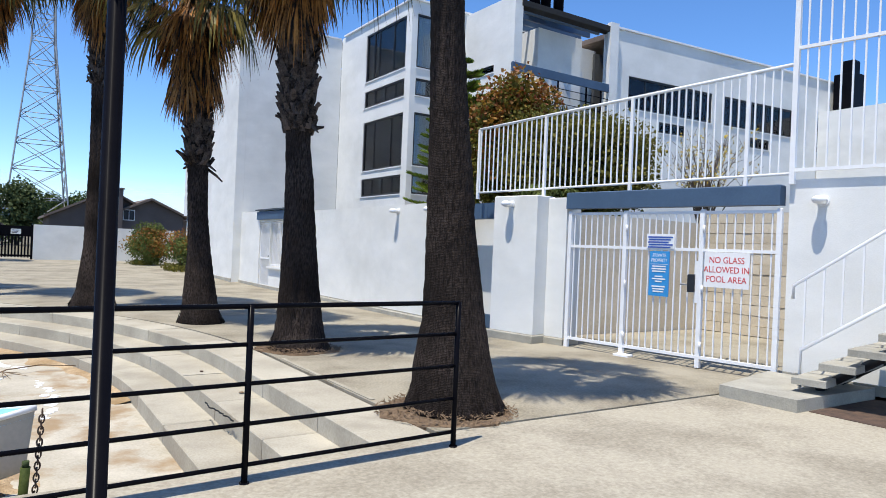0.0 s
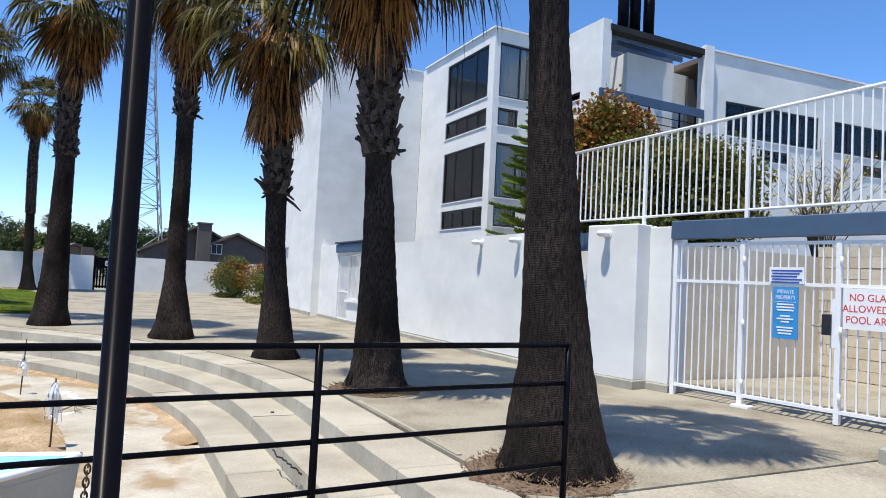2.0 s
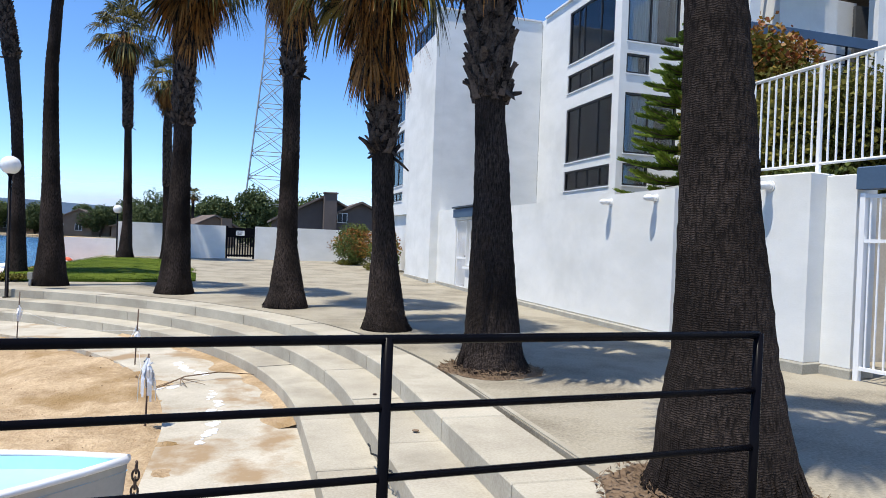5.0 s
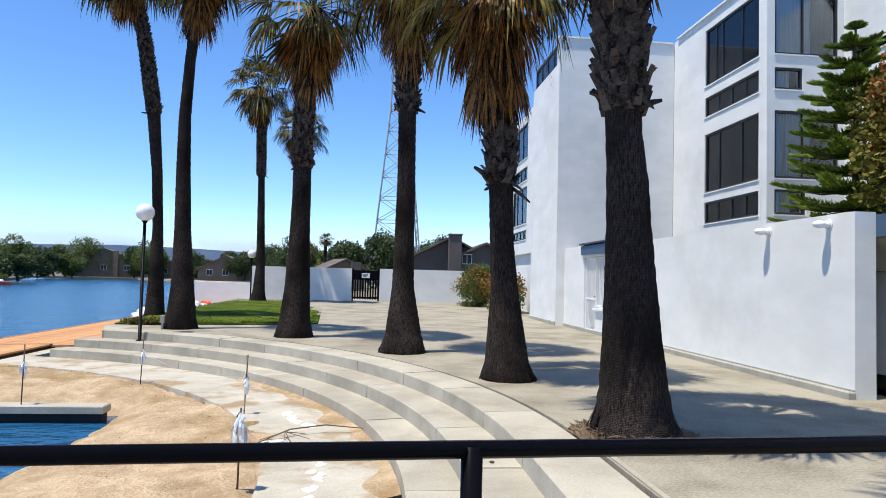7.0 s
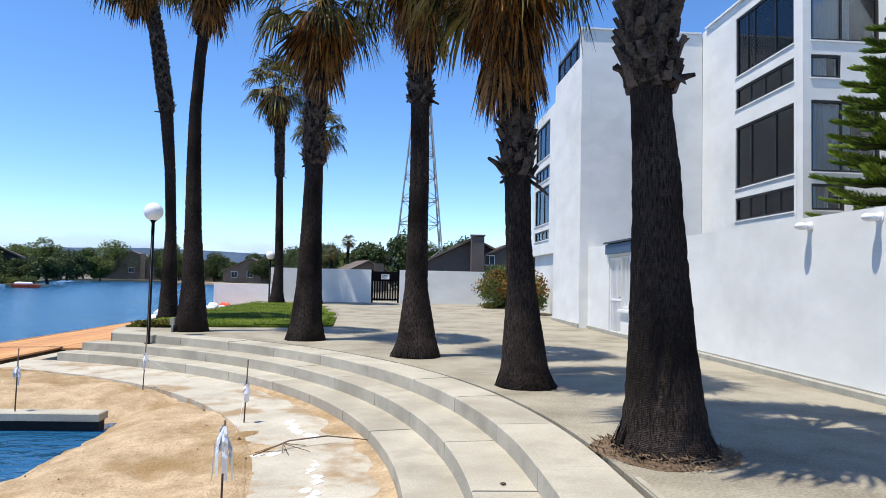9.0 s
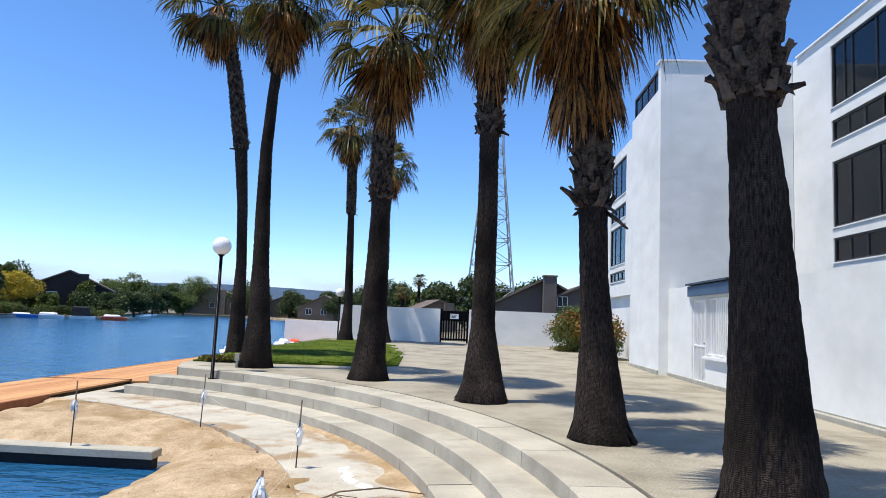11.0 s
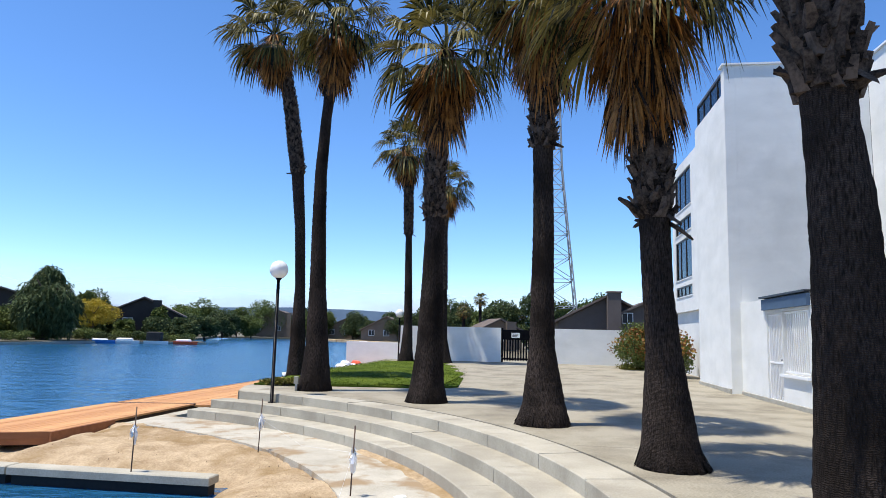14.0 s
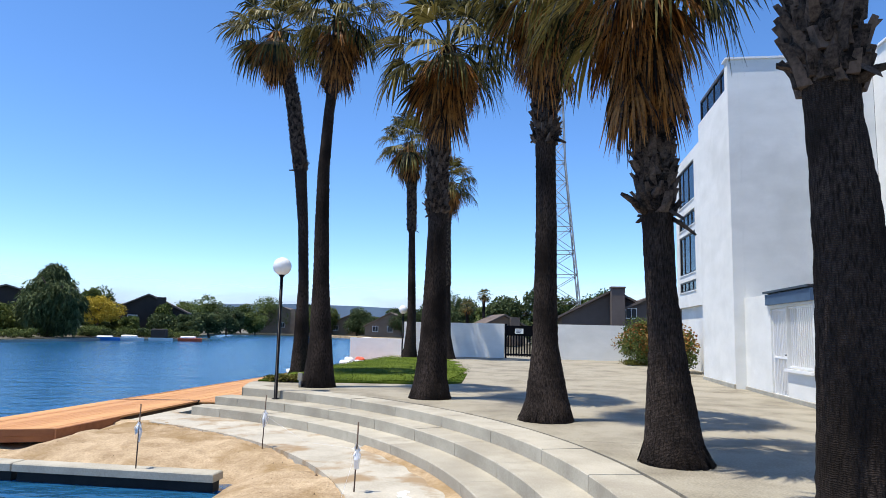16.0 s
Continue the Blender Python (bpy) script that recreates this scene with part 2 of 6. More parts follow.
def trunk_material():
    """Dark palm fibre, cross-hatched by upright cracks and close rings."""
    m = bpy.data.materials.new("palm_trunk")
    m.use_nodes = True
    nt = m.node_tree
    b = nt.nodes["Principled BSDF"]
    b.inputs["Roughness"].default_value = 0.95
    b.inputs["Specular IOR Level"].default_value = 0.06
    geo = nt.nodes.new("ShaderNodeNewGeometry")
    outs = []
    for stretch, detail in (((70, 70, 14), 4.0), ((1.6, 1.6, 1.1), 4.0)):
        mp = nt.nodes.new("ShaderNodeMapping")
        mp.inputs["Scale"].default_value = stretch
        nt.links.new(geo.outputs["Position"], mp.inputs["Vector"])
        n = nt.nodes.new("ShaderNodeTexNoise")
        n.inputs["Scale"].default_value = 1.0
        n.inputs["Detail"].default_value = detail
        nt.links.new(mp.outputs["Vector"], n.inputs["Vector"])
        r = nt.nodes.new("ShaderNodeMapRange")
        r.inputs["From Min"].default_value, r.inputs["From Max"].default_value = 0.33, 0.68
        nt.links.new(n.outputs["Fac"], r.inputs["Value"])
        outs.append(r.outputs["Result"])
    wave = nt.nodes.new("ShaderNodeTexWave")
    wave.bands_direction = 'Z'
    for socket, value in (("Scale", 24.0), ("Distortion", 6.0), ("Detail", 2.0), ("Detail Scale", 1.6)):
        wave.inputs[socket].default_value = value
    nt.links.new(geo.outputs["Position"], wave.inputs["Vector"])
    rings = nt.nodes.new("ShaderNodeMapRange")
    rings.inputs["To Min"].default_value = 0.5
    rings.inputs["To Max"].default_value = 1.0
    nt.links.new(wave.outputs["Fac"], rings.inputs["Value"])
    k = nt.nodes.new("ShaderNodeMath")
    k.operation = 'MULTIPLY'
    nt.links.new(outs[0], k.inputs[0])
    nt.links.new(rings.outputs["Result"], k.inputs[1])
    k2 = nt.nodes.new("ShaderNodeMath")
    k2.operation = 'MULTIPLY_ADD'
    nt.links.new(k.outputs[0], k2.inputs[0])
    nt.links.new(outs[1], k2.inputs[1])
    k2.inputs[2].default_value = 0.08
    mx = nt.nodes.new("ShaderNodeMix")
    mx.data_type = 'RGBA'
    nt.links.new(k2.outputs[0], mx.inputs["Factor"])
    mx.inputs[6].default_value = (0.006, 0.005, 0.0045, 1)
    mx.inputs[7].default_value = (0.098, 0.076, 0.066, 1)
    nt.links.new(mx.outputs[2], b.inputs["Base Color"])
    bp = nt.nodes.new("ShaderNodeBump")
    bp.inputs["Strength"].default_value = 0.9
    bp.inputs["Distance"].default_value = 0.018
    nt.links.new(k.outputs[0], bp.inputs["Height"])
    nt.links.new(bp.outputs["Normal"], b.inputs["Normal"])
    return m


def fog_material():
    """Pale far fog that thins out upwards; a weak glow of its own keeps it bright."""
    m = bpy.data.materials.new("fog_bank")
    m.use_nodes = True
    nt = m.node_tree
    b = nt.nodes["Principled BSDF"]
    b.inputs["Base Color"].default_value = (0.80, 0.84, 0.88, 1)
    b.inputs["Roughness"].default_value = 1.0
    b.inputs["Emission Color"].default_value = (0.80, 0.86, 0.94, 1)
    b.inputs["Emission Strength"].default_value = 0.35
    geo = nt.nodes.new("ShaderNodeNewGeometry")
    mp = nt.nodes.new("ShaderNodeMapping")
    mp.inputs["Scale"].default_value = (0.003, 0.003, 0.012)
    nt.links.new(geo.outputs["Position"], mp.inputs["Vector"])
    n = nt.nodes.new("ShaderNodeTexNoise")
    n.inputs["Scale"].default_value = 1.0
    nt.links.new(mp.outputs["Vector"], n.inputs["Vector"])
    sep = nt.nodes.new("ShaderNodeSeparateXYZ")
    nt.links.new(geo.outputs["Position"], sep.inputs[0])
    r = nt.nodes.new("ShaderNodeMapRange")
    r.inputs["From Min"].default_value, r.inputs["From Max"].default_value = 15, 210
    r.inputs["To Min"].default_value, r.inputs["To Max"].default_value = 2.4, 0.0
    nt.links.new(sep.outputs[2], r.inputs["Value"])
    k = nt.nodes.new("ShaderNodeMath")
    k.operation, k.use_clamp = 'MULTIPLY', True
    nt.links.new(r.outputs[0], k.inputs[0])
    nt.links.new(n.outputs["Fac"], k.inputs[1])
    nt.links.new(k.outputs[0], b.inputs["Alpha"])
    return m


M["trunk"] = trunk_material()
M["fog"] = fog_material()
M["water"] = water_material()
M["glass"] = glass_material()


# ---- mesh helpers ----
def part(name, bm, material, parent=None, label=""):
    me = bpy.data.meshes.new(name)
    bm.normal_update()
    bm.to_mesh(me)
    bm.free()
    me.materials.append(M[material])
    ob = new(name, me)
    if parent:
        ob.parent = parent
    if label:
        ob["label"] = label
    return ob


def struct(name, bm, material, label, category):
    return tagged(part(name, bm, material), label, category, kind="structure")


def thing(name, label, category, m=None, group="", kind=""):
    ob = new(name)
    if m is not None:
        ob.matrix_basis = m
    return tagged(ob, label, category, group, kind)


def box(bm, x0, x1, y0, y1, z0, z1, c=0.0):
    """A box, its upper edges cut back by c."""
    lo = [(x0, y0, z0), (x1, y0, z0), (x1, y1, z0), (x0, y1, z0)]
    rings = [lo]
    if c:
        rings.append([(x0, y0, z1 - c), (x1, y0, z1 - c), (x1, y1, z1 - c), (x0, y1, z1 - c)])
        rings.append([(x0 + c, y0 + c, z1), (x1 - c, y0 + c, z1), (x1 - c, y1 - c, z1), (x0 + c, y1 - c, z1)])
    else:
        rings.append([(x0, y0, z1), (x1, y0, z1), (x1, y1, z1), (x0, y1, z1)])
    vs = [[bm.verts.new(p) for p in r] for r in rings]
    bm.faces.new(vs[0][::-1])
    bm.faces.new(vs[-1])
    for a, b in zip(vs, vs[1:]):
        for i in range(4):
            j = (i + 1) % 4
            bm.faces.new((a[i], a[j], b[j], b[i]))
    return bm


def boxbm(*a, **k):
    return box(bmesh.new(), *a, **k)


def tube(bm, pts, radii, n=10, cap=True):
    """A round tube through the points."""
    pts = [Vector(p) for p in pts]
    if isinstance(radii, (int, float)):
        radii = [radii] * len(pts)
    rings = []
    for i, p in enumerate(pts):
        d = (pts[min(i + 1, len(pts) - 1)] - pts[max(i - 1, 0)]).normalized()
        a = d.cross(Vector((0, 0, 1)) if abs(d.z) < 0.9 else Vector((0, 1, 0))).normalized()
        b = d.cross(a)
        rings.append([bm.verts.new(p + radii[i] * (math.cos(2 * math.pi * k / n) * a + math.sin(2 * math.pi * k / n) * b)) for k in range(n)])
    for r, s in zip(rings, rings[1:]):
        for k in range(n):
            j = (k + 1) % n
            f = bm.faces.new((r[k], s[k], s[j], r[j]))
            f.smooth = True
    if cap:
        bm.faces.new(rings[0])
        bm.faces.new(rings[-1][::-1])
    return bm


def tubebm(*a, **k):
    return tube(bmesh.new(), *a, **k)


def ball(bm, centre, r, rings=8, n=14, squash=1.0):
    c = Vector(centre)
    rows = []
    for i in range(rings + 1):
        a = math.pi * i / rings - math.pi / 2
        rows.append([bm.verts.new(c + Vector((r * math.cos(a) * math.cos(2 * math.pi * k / n), r * math.cos(a) * math.sin(2 * math.pi * k / n), r * squash * math.sin(a)))) for k in range(n)])
    for p, q in zip(rows, rows[1:]):
        for k in range(n):
            j = (k + 1) % n
            f = bm.faces.new((p[k], p[j], q[j], q[k]))
            f.smooth = True
    bmesh.ops.remove_doubles(bm, verts=[v for r_ in (rows[0], rows[-1]) for v in r_], dist=1e-4)
    return bm


def prism(bm, outline, z0, z1):
    """A slab over a counter-clockwise outline."""
    lo = [bm.verts.new((x, y, z0)) for x, y in outline]
    hi = [bm.verts.new((x, y, z1)) for x, y in outline]
    bm.faces.new(hi)
    bm.faces.new(lo[::-1])
    for i in range(len(lo)):
        j = (i + 1) % len(lo)
        bm.faces.new((lo[i], lo[j], hi[j], hi[i]))
    return bm


def wall_panel(bm, origin, along, inward, length, height, thick, holes=()):
    """An upright wall with openings (u0, u1, w0, w1) cut through it."""
    o, a, n = Vector(origin), Vector(along).normalized(), Vector(inward).normalized()
    us = sorted({0.0, length, *(h[0] for h in holes), *(h[1] for h in holes)})
    ws = sorted({0.0, height, *(h[2] for h in holes), *(h[3] for h in holes)})
    solid = {}
    for i in range(len(us) - 1):
        for k in range(len(ws) - 1):
            cu, cw = (us[i] + us[i + 1]) / 2, (ws[k] + ws[k + 1]) / 2
            solid[i, k] = not any(h[0] < cu < h[1] and h[2] < cw < h[3] for h in holes)
    cache = {}

    def v(i, k, s):
        if (i, k, s) not in cache:
            cache[i, k, s] = bm.verts.new(o + a * us[i] + Vector((0, 0, ws[k])) + n * (thick * s))
        return cache[i, k, s]

    for (i, k), full in solid.items():
        if not full:
            continue
        bm.faces.new((v(i, k, 0), v(i + 1, k, 0), v(i + 1, k + 1, 0), v(i, k + 1, 0)))
        bm.faces.new((v(i, k, 1), v(i, k + 1, 1), v(i + 1, k + 1, 1), v(i + 1, k, 1)))
        for di, dk, p, q in ((-1, 0, (i, k), (i, k + 1)), (1, 0, (i + 1, k + 1), (i + 1, k)), (0, -1, (i + 1, k), (i, k)), (0, 1, (i, k + 1), (i + 1, k + 1))):
            if not solid.get((i + di, k + dk), False):
                bm.faces.new((v(*p, 0), v(*q, 0), v(*q, 1), v(*p, 1)))
    bmesh.ops.recalc_face_normals(bm, faces=bm.faces)
    return bm


def window(name, origin, along, inward, w, h, splits=(), curtains=True, label="black-framed window in a white stucco wall"):
    """A framed window with panes between upright bars, set back into its opening."""
    o, a, n = Vector(origin), Vector(along).normalized(), Vector(inward).normalized()
    m = Matrix((( a.x, n.x, 0, o.x), (a.y, n.y, 0, o.y), (0, 0, 1, o.z), (0, 0, 0, 1)))
    win = thing(name, label, "window", m, kind="structure")
    t = 0.055
    bm = bmesh.new()
    box(bm, 0, w, 0.03, 0.10, 0, t)
    box(bm, 0, w, 0.03, 0.10, h - t, h)
    box(bm, 0, t, 0.03, 0.10, t, h - t)
    box(bm, w - t, w, 0.03, 0.10, t, h - t)
    part("window_frame", bm, "frame", win)
    edges = [t, *splits, w - t]
    for s in splits:
        part("bar", boxbm(s - 0.02, s + 0.02, 0.04, 0.09, t, h - t), "frame", win)
    for l, r in zip(edges, edges[1:]):
        part("pane", boxbm(l, r, 0.065, 0.071, t, h - t), "glass", win)
    part("sill", boxbm(-0.02, w + 0.02, -0.03, 0.03, -0.03, 0.0), "white", win)
    if curtains:
        bm = bmesh.new()
        k = max(6, int(w / 0.06))
        lo, hi = [], []
        u0, u1 = (0.0, w * 0.62) if curtains == 2 else (0.0, w)
        for i in range(k + 1):
            u = u0 + (u1 - u0) * i / k
            d = 0.13 + 0.03 * (i % 2)
            lo.append(bm.verts.new((u, d, 0.0)))
            hi.append(bm.verts.new((u, d, h)))
        for i in range(k):
            bm.faces.new((lo[i], lo[i + 1], hi[i + 1], hi[i]))
        part("curtain", bm, "curtain", win, "grey hanging blind")
    return win

# ---- ground, water, lagoon shore ----
C = Vector((-8.25, 7.65))
R_EDGE, R_TREAD, R_LOW, R_PAD, R_GROOVE = 11.30, 10.82, 10.34, 9.07, 11.84
Y_RAIL = 3.33


def arc(r, a0, a1, n):
    return [(C.x + r * math.cos(radians(a0 + (a1 - a0) * i / n)), C.y + r * math.sin(radians(a0 + (a1 - a0) * i / n))) for i in range(n + 1)]


LAKE = [(-8.4, -80), (-8.4, 2.6), (2.9, 2.6), (2.9, 8), (1.6, 13), (-1, 16.2), (-4.6, 17.9), (-4.9, 18.6), (-5.0, 40), (-9, 48),
        (-14, 80), (-29, 147), (-60, 186), (-86, 185), (-57, 112), (-46, 98), (-46.5, 96), (-50.5, 93), (-56, 89), (-54, 68), (-62, 20), (-64, -80)]


def build_ground():
    bm = bmesh.new()
    shore = [bm.verts.new((x, y, -0.45)) for x, y in LAKE]
    bed = [bm.verts.new((x, y, -2.4)) for x, y in LAKE]
    outer = [bm.verts.new((x, y, -0.45)) for x, y in ((-2600, -1500), (2600, -1500), (2600, 3600), (-2600, 3600))]
    edges = [bm.edges.new((r[i], r[(i + 1) % len(r)])) for r in (shore, outer) for i in range(len(r))]
    bmesh.ops.triangle_fill(bm, use_beauty=True, use_dissolve=False, edges=edges)
    for i in range(len(shore)):
        j = (i + 1) % len(shore)
        bm.faces.new((shore[i], shore[j], bed[j], bed[i]))
    bm.faces.new(bed)
    bmesh.ops.recalc_face_normals(bm, faces=bm.faces)
    struct("ground", bm, "soil", "dry brown earth reaching to the horizon", "ground")
    bm = bmesh.new()
    bm.faces.new([bm.verts.new((x, y, -0.85)) for x, y in ((-120, -80), (10, -80), (10, 200), (-120, 200))])
    struct("water", bm, "water", "rippled blue lagoon water", "water")


def build_plaza():
    # the pavement by the railing, the long promenade and the coping along the steps
    bm = bmesh.new()
    prism(bm, [(-9, -25), (30, -25), (30, 3.79), (3.45, 3.79), (3.45, 3.70), (-9, 3.70)], -1.2, -0.012)
    struct("pavement_near", bm, "plaza_near", "worn pale concrete pavement with fine aggregate", "pavement")
    ring = arc(R_GROOVE + 0.05, 0, 64, 24)
    yj = [3.80, 12.6, 21.4, 29.5, 36.2]
    struct("slab_lip", prism(bmesh.new(), [(3.655, 4.95), (3.70, 4.95), (3.70, 7.35), (3.655, 7.35)], -0.1, 0.012), "step", "pale raised edge of the promenade slab", "kerb")
    for i in range(4):
        y0, y1 = yj[i] + (0.012 if i else 0), yj[i + 1]
        left = [p for p in ring if y0 < p[1] < y1]
        if i == 0:
            pts = [(8.3, y0), (8.3, y1)] + [p for p in reversed([(3.75, y0)] + left)]
            x_top = C.x + math.sqrt((R_GROOVE + 0.05) ** 2 - (y1 - C.y) ** 2)
            pts = [(3.64, y0), (8.35, y0), (8.35, y1), (x_top, y1)] + left[::-1]
        elif i == 1:
            x_bot = C.x + math.sqrt((R_GROOVE + 0.05) ** 2 - (y0 - C.y) ** 2)
            pts = [(x_bot, y0), (7.9, y0), (7.9, y1), (-4.95, y1), (-4.85, 19.9), (-4.35, 18.7)] + left[::-1]
        else:
            pts = [(-4.95, y0), (8.3, y0), (8.3, y1), (-4.95, y1)]
        slab = prism(bmesh.new(), pts, -1.0, 0.0)
        for v in slab.verts:
            if v.co.z > -0.5 and v.co.y > 21.4:
                v.co.z += 0.16 * (v.co.y - 21.4) / 14.8
        struct("promenade", slab, "plaza", "pale exposed-aggregate concrete promenade slab", "pavement")
    struct("path_beyond", prism(bmesh.new(), [(-2, 36.22), (8, 36.22), (8, 44), (-2, 44)], -0.8, 0.15), "plaza", "concrete path behind the gate", "pavement")


def ring_block(bm, r0, r1, a0, a1, z0, z1, n=5, c=0.012):
    """A curved kerb block with its inner upper edge cut back."""
    prof = [(r0, z0), (r0, z1 - c), (r0 + c, z1), (r1, z1), (r1, z0)]
    rows = []
    for i in range(n + 1):
        a = radians(a0 + (a1 - a0) * i / n)
        rows.append([bm.verts.new((C.x + r * math.cos(a), C.y + r * math.sin(a), z)) for r, z in prof])
    for p, q in zip(rows, rows[1:]):
        for k in range(5):
            j = (k + 1) % 5
            bm.faces.new((p[k], p[j], q[j], q[k]))
    bm.faces.new(rows[0][::-1])
    bm.faces.new(rows[-1])
    bmesh.ops.recalc_face_normals(bm, faces=bm.faces)
    return bm


def build_steps():
    steps = thing("amphitheatre_steps", "curved pale concrete steps down to the sand", "steps", kind="structure")
    rnd = random.Random(4)
    for r0, r1, z, end in ((R_EDGE, R_GROOVE, 0.0, 70.0), (R_TREAD, R_EDGE + 0.02, -0.18, 71.6), (R_LOW, R_TREAD + 0.02, -0.36, 72.6)):
        a = 0.0
        while a < end - 0.5:
            b = min(end, a + 7.6 + rnd.uniform(-0.6, 0.6))
            if end - b < 3:
                b = end
            part("step_block", ring_block(bmesh.new(), r0, r1, a + 0.02, b - 0.03, -1.0, z + rnd.uniform(-0.004, 0.004)), "step", steps)
            a = b
        y = C.y
        while y > 3.75:
            y2 = max(3.72, y - 1.45)
            if y2 - 3.72 < 0.4:
                y2 = 3.72
            part("step_block", boxbm(C.x + r0, C.x + r1, y2 + 0.006, y - 0.006, -1.0, z + rnd.uniform(-0.004, 0.003), c=0.01), "step", steps)
            y = y2
    # the raised end blocks towards the deck
    part("end_block", prism(bmesh.new(), [(-4.36, 18.24), (-3.9, 19.3), (-4.83, 19.86), (-4.75, 19.4)], -0.9, 0.004), "step", steps)
    pad = bmesh.new()
    ring = arc(R_LOW + 0.03, 0, 75, 30)
    inner = arc(R_PAD, 0, 74, 30)
    prism(pad, [(C.x + R_LOW + 0.03, 3.72)] + ring + [(-5.45, 19.45), (-5.88, 19.45), (-5.88, 16.2)] + inner[::-1] + [(C.x + R_PAD, 3.72)], -0.9, -0.54)
    struct("pavement_pad", pad, "pad", "rust-stained concrete apron below the steps", "pavement")
    # white paint and salt marks on the apron
    for k, trail in enumerate((((0.62, 11.75), (0.80, 11.2)), ((0.80, 11.2), (1.05, 10.75)), ((0.38, 9.95), (0.78, 10.05)), ((1.18, 9.75), (1.30, 8.7)), ((1.32, 8.6), (1.22, 7.6)))):
        rr = random.Random(k + 40)
        bm = bmesh.new()
        for i in range(9):
            f = i / 8 + rr.uniform(-0.04, 0.04)
            cx = trail[0][0] + (trail[1][0] - trail[0][0]) * f + rr.uniform(-0.05, 0.05)
            cy = trail[0][1] + (trail[1][1] - trail[0][1]) * f
            s = rr.uniform(0.015, 0.075)
            prism(bm, [(cx + s * rr.uniform(0.6, 1.3) * math.cos(t * 0.7), cy + s * 1.3 * rr.uniform(0.6, 1.3) * math.sin(t * 0.7)) for t in range(9)], -0.545, -0.5375 + 0.0004 * i)
        tagged(struct("paint_mark", bm, "sign_white", "white paint and salt stain on the apron", "stain"), kind="stuff")


def sand_height(x, y):
    q = min(-1.98 - x, 12.95 - y)
    if q > 0:
        z = -0.87 - 0.45 * q
    else:
        z = -0.53 - 0.33 * math.exp(-math.hypot(max(x + 1.98, 0), max(y - 12.95, 0)) / 0.55)
    if x < -5.6 and y < 16:
        z -= 0.22 * min(1.0, (-5.6 - x) / 0.8) * min(1.0, max(0.0, (y - 12.9) / 1.0))
    if x < -7.3 and y > 13.6:
        z -= 0.8 * min(1.0, (-7.3 - x) / 0.7) * min(1.0, (y - 13.6) / 0.8)
    p = Vector((x, y, 0))
    return z + 0.035 * noise.noise(p * 1.3) + 0.036 * noise.noise(p * 3.6) + 0.026 * noise.noise(p * 7.0) + 0.05 * noise.noise(p * 0.5)


def build_sand():
    bm = bmesh.new()
    s = 0.075
    nx, ny = int(11.0 / s), int(15.6 / s)
    grid = {}
    for i in range(nx + 1):
        for k in range(ny + 1):
            x, y = -9.6 + i * s, 2.9 + k * s
            r = math.hypot(x - C.x, y - C.y)
            if (r < R_PAD + 0.35 and y > C.y) or (x < C.x + R_PAD + 0.3 and y <= C.y):
                z = sand_height(x, y)
                if r > R_PAD - 0.25 and y > C.y or (x > C.x + R_PAD - 0.25 and y <= C.y):
                    z -= 0.10 * max(0, (r if y > C.y else x - C.x) - R_PAD + 0.25)
                grid[i, k] = bm.verts.new((x, y, z))
    for i in range(nx):
        for k in range(ny):
            c = [grid.get(p) for p in ((i, k), (i + 1, k), (i + 1, k + 1), (i, k + 1))]
            if all(c):
                f = bm.faces.new(c)
                f.smooth = True
    tagged(struct("beach_sand", bm, "sand", "dry orange-tan sand sloping into the lagoon", "sand"), kind="stuff")


def build_debris():
    """Clods on the sand, and soil washed against the lowest step."""
    rnd = random.Random(21)
    bm = bmesh.new()
    for _ in range(300):
        x, y = rnd.uniform(-6, 0.9), rnd.uniform(4, 16.5)
        r = math.hypot(x - C.x, y - C.y)
        if (y > C.y and r > R_PAD - 0.05) or (x < -1.7 and y < 13.1):
            continue
        z, s = sand_height(x, y), rnd.uniform(0.008, 0.024)
        vs = [bm.verts.new((x + s * math.cos(a) * rnd.uniform(.7, 1.2), y + s * math.sin(a) * rnd.uniform(.7, 1.2), z - 0.01)) for a in (0, 1.57, 3.14, 4.71)]
        top = bm.verts.new((x, y, z + s * 0.8))
        for i in range(4):
            bm.faces.new((vs[i], vs[(i + 1) % 4], top))
    tagged(struct("sand_clods", bm, "rootmat", "small dark clods and bits of bark on the sand", "debris"), kind="stuff")
    bm = bmesh.new()
    rows = []
    for i in range(90):
        a = radians(2 + 40 * i / 89)
        w = 0.10 + 0.32 * max(0, noise.noise(Vector((i * 0.11, 5, 0))) + 0.25) * (1 if i < 60 else (90 - i) / 30)
        rows.append([bm.verts.new((C.x + r * math.cos(a), C.y + r * math.sin(a), z)) for r, z in ((R_LOW - 0.004, -0.505), (R_LOW - w * 0.5, -0.525), (R_LOW - w, -0.5405))])
    for p, q in zip(rows, rows[1:]):
        for k in range(2):
            bm.faces.new((p[k], p[k + 1], q[k + 1], q[k])).smooth = True
    tagged(struct("soil_drift", bm, "sand", "orange soil washed along the lowest step", "soil"), kind="stuff")


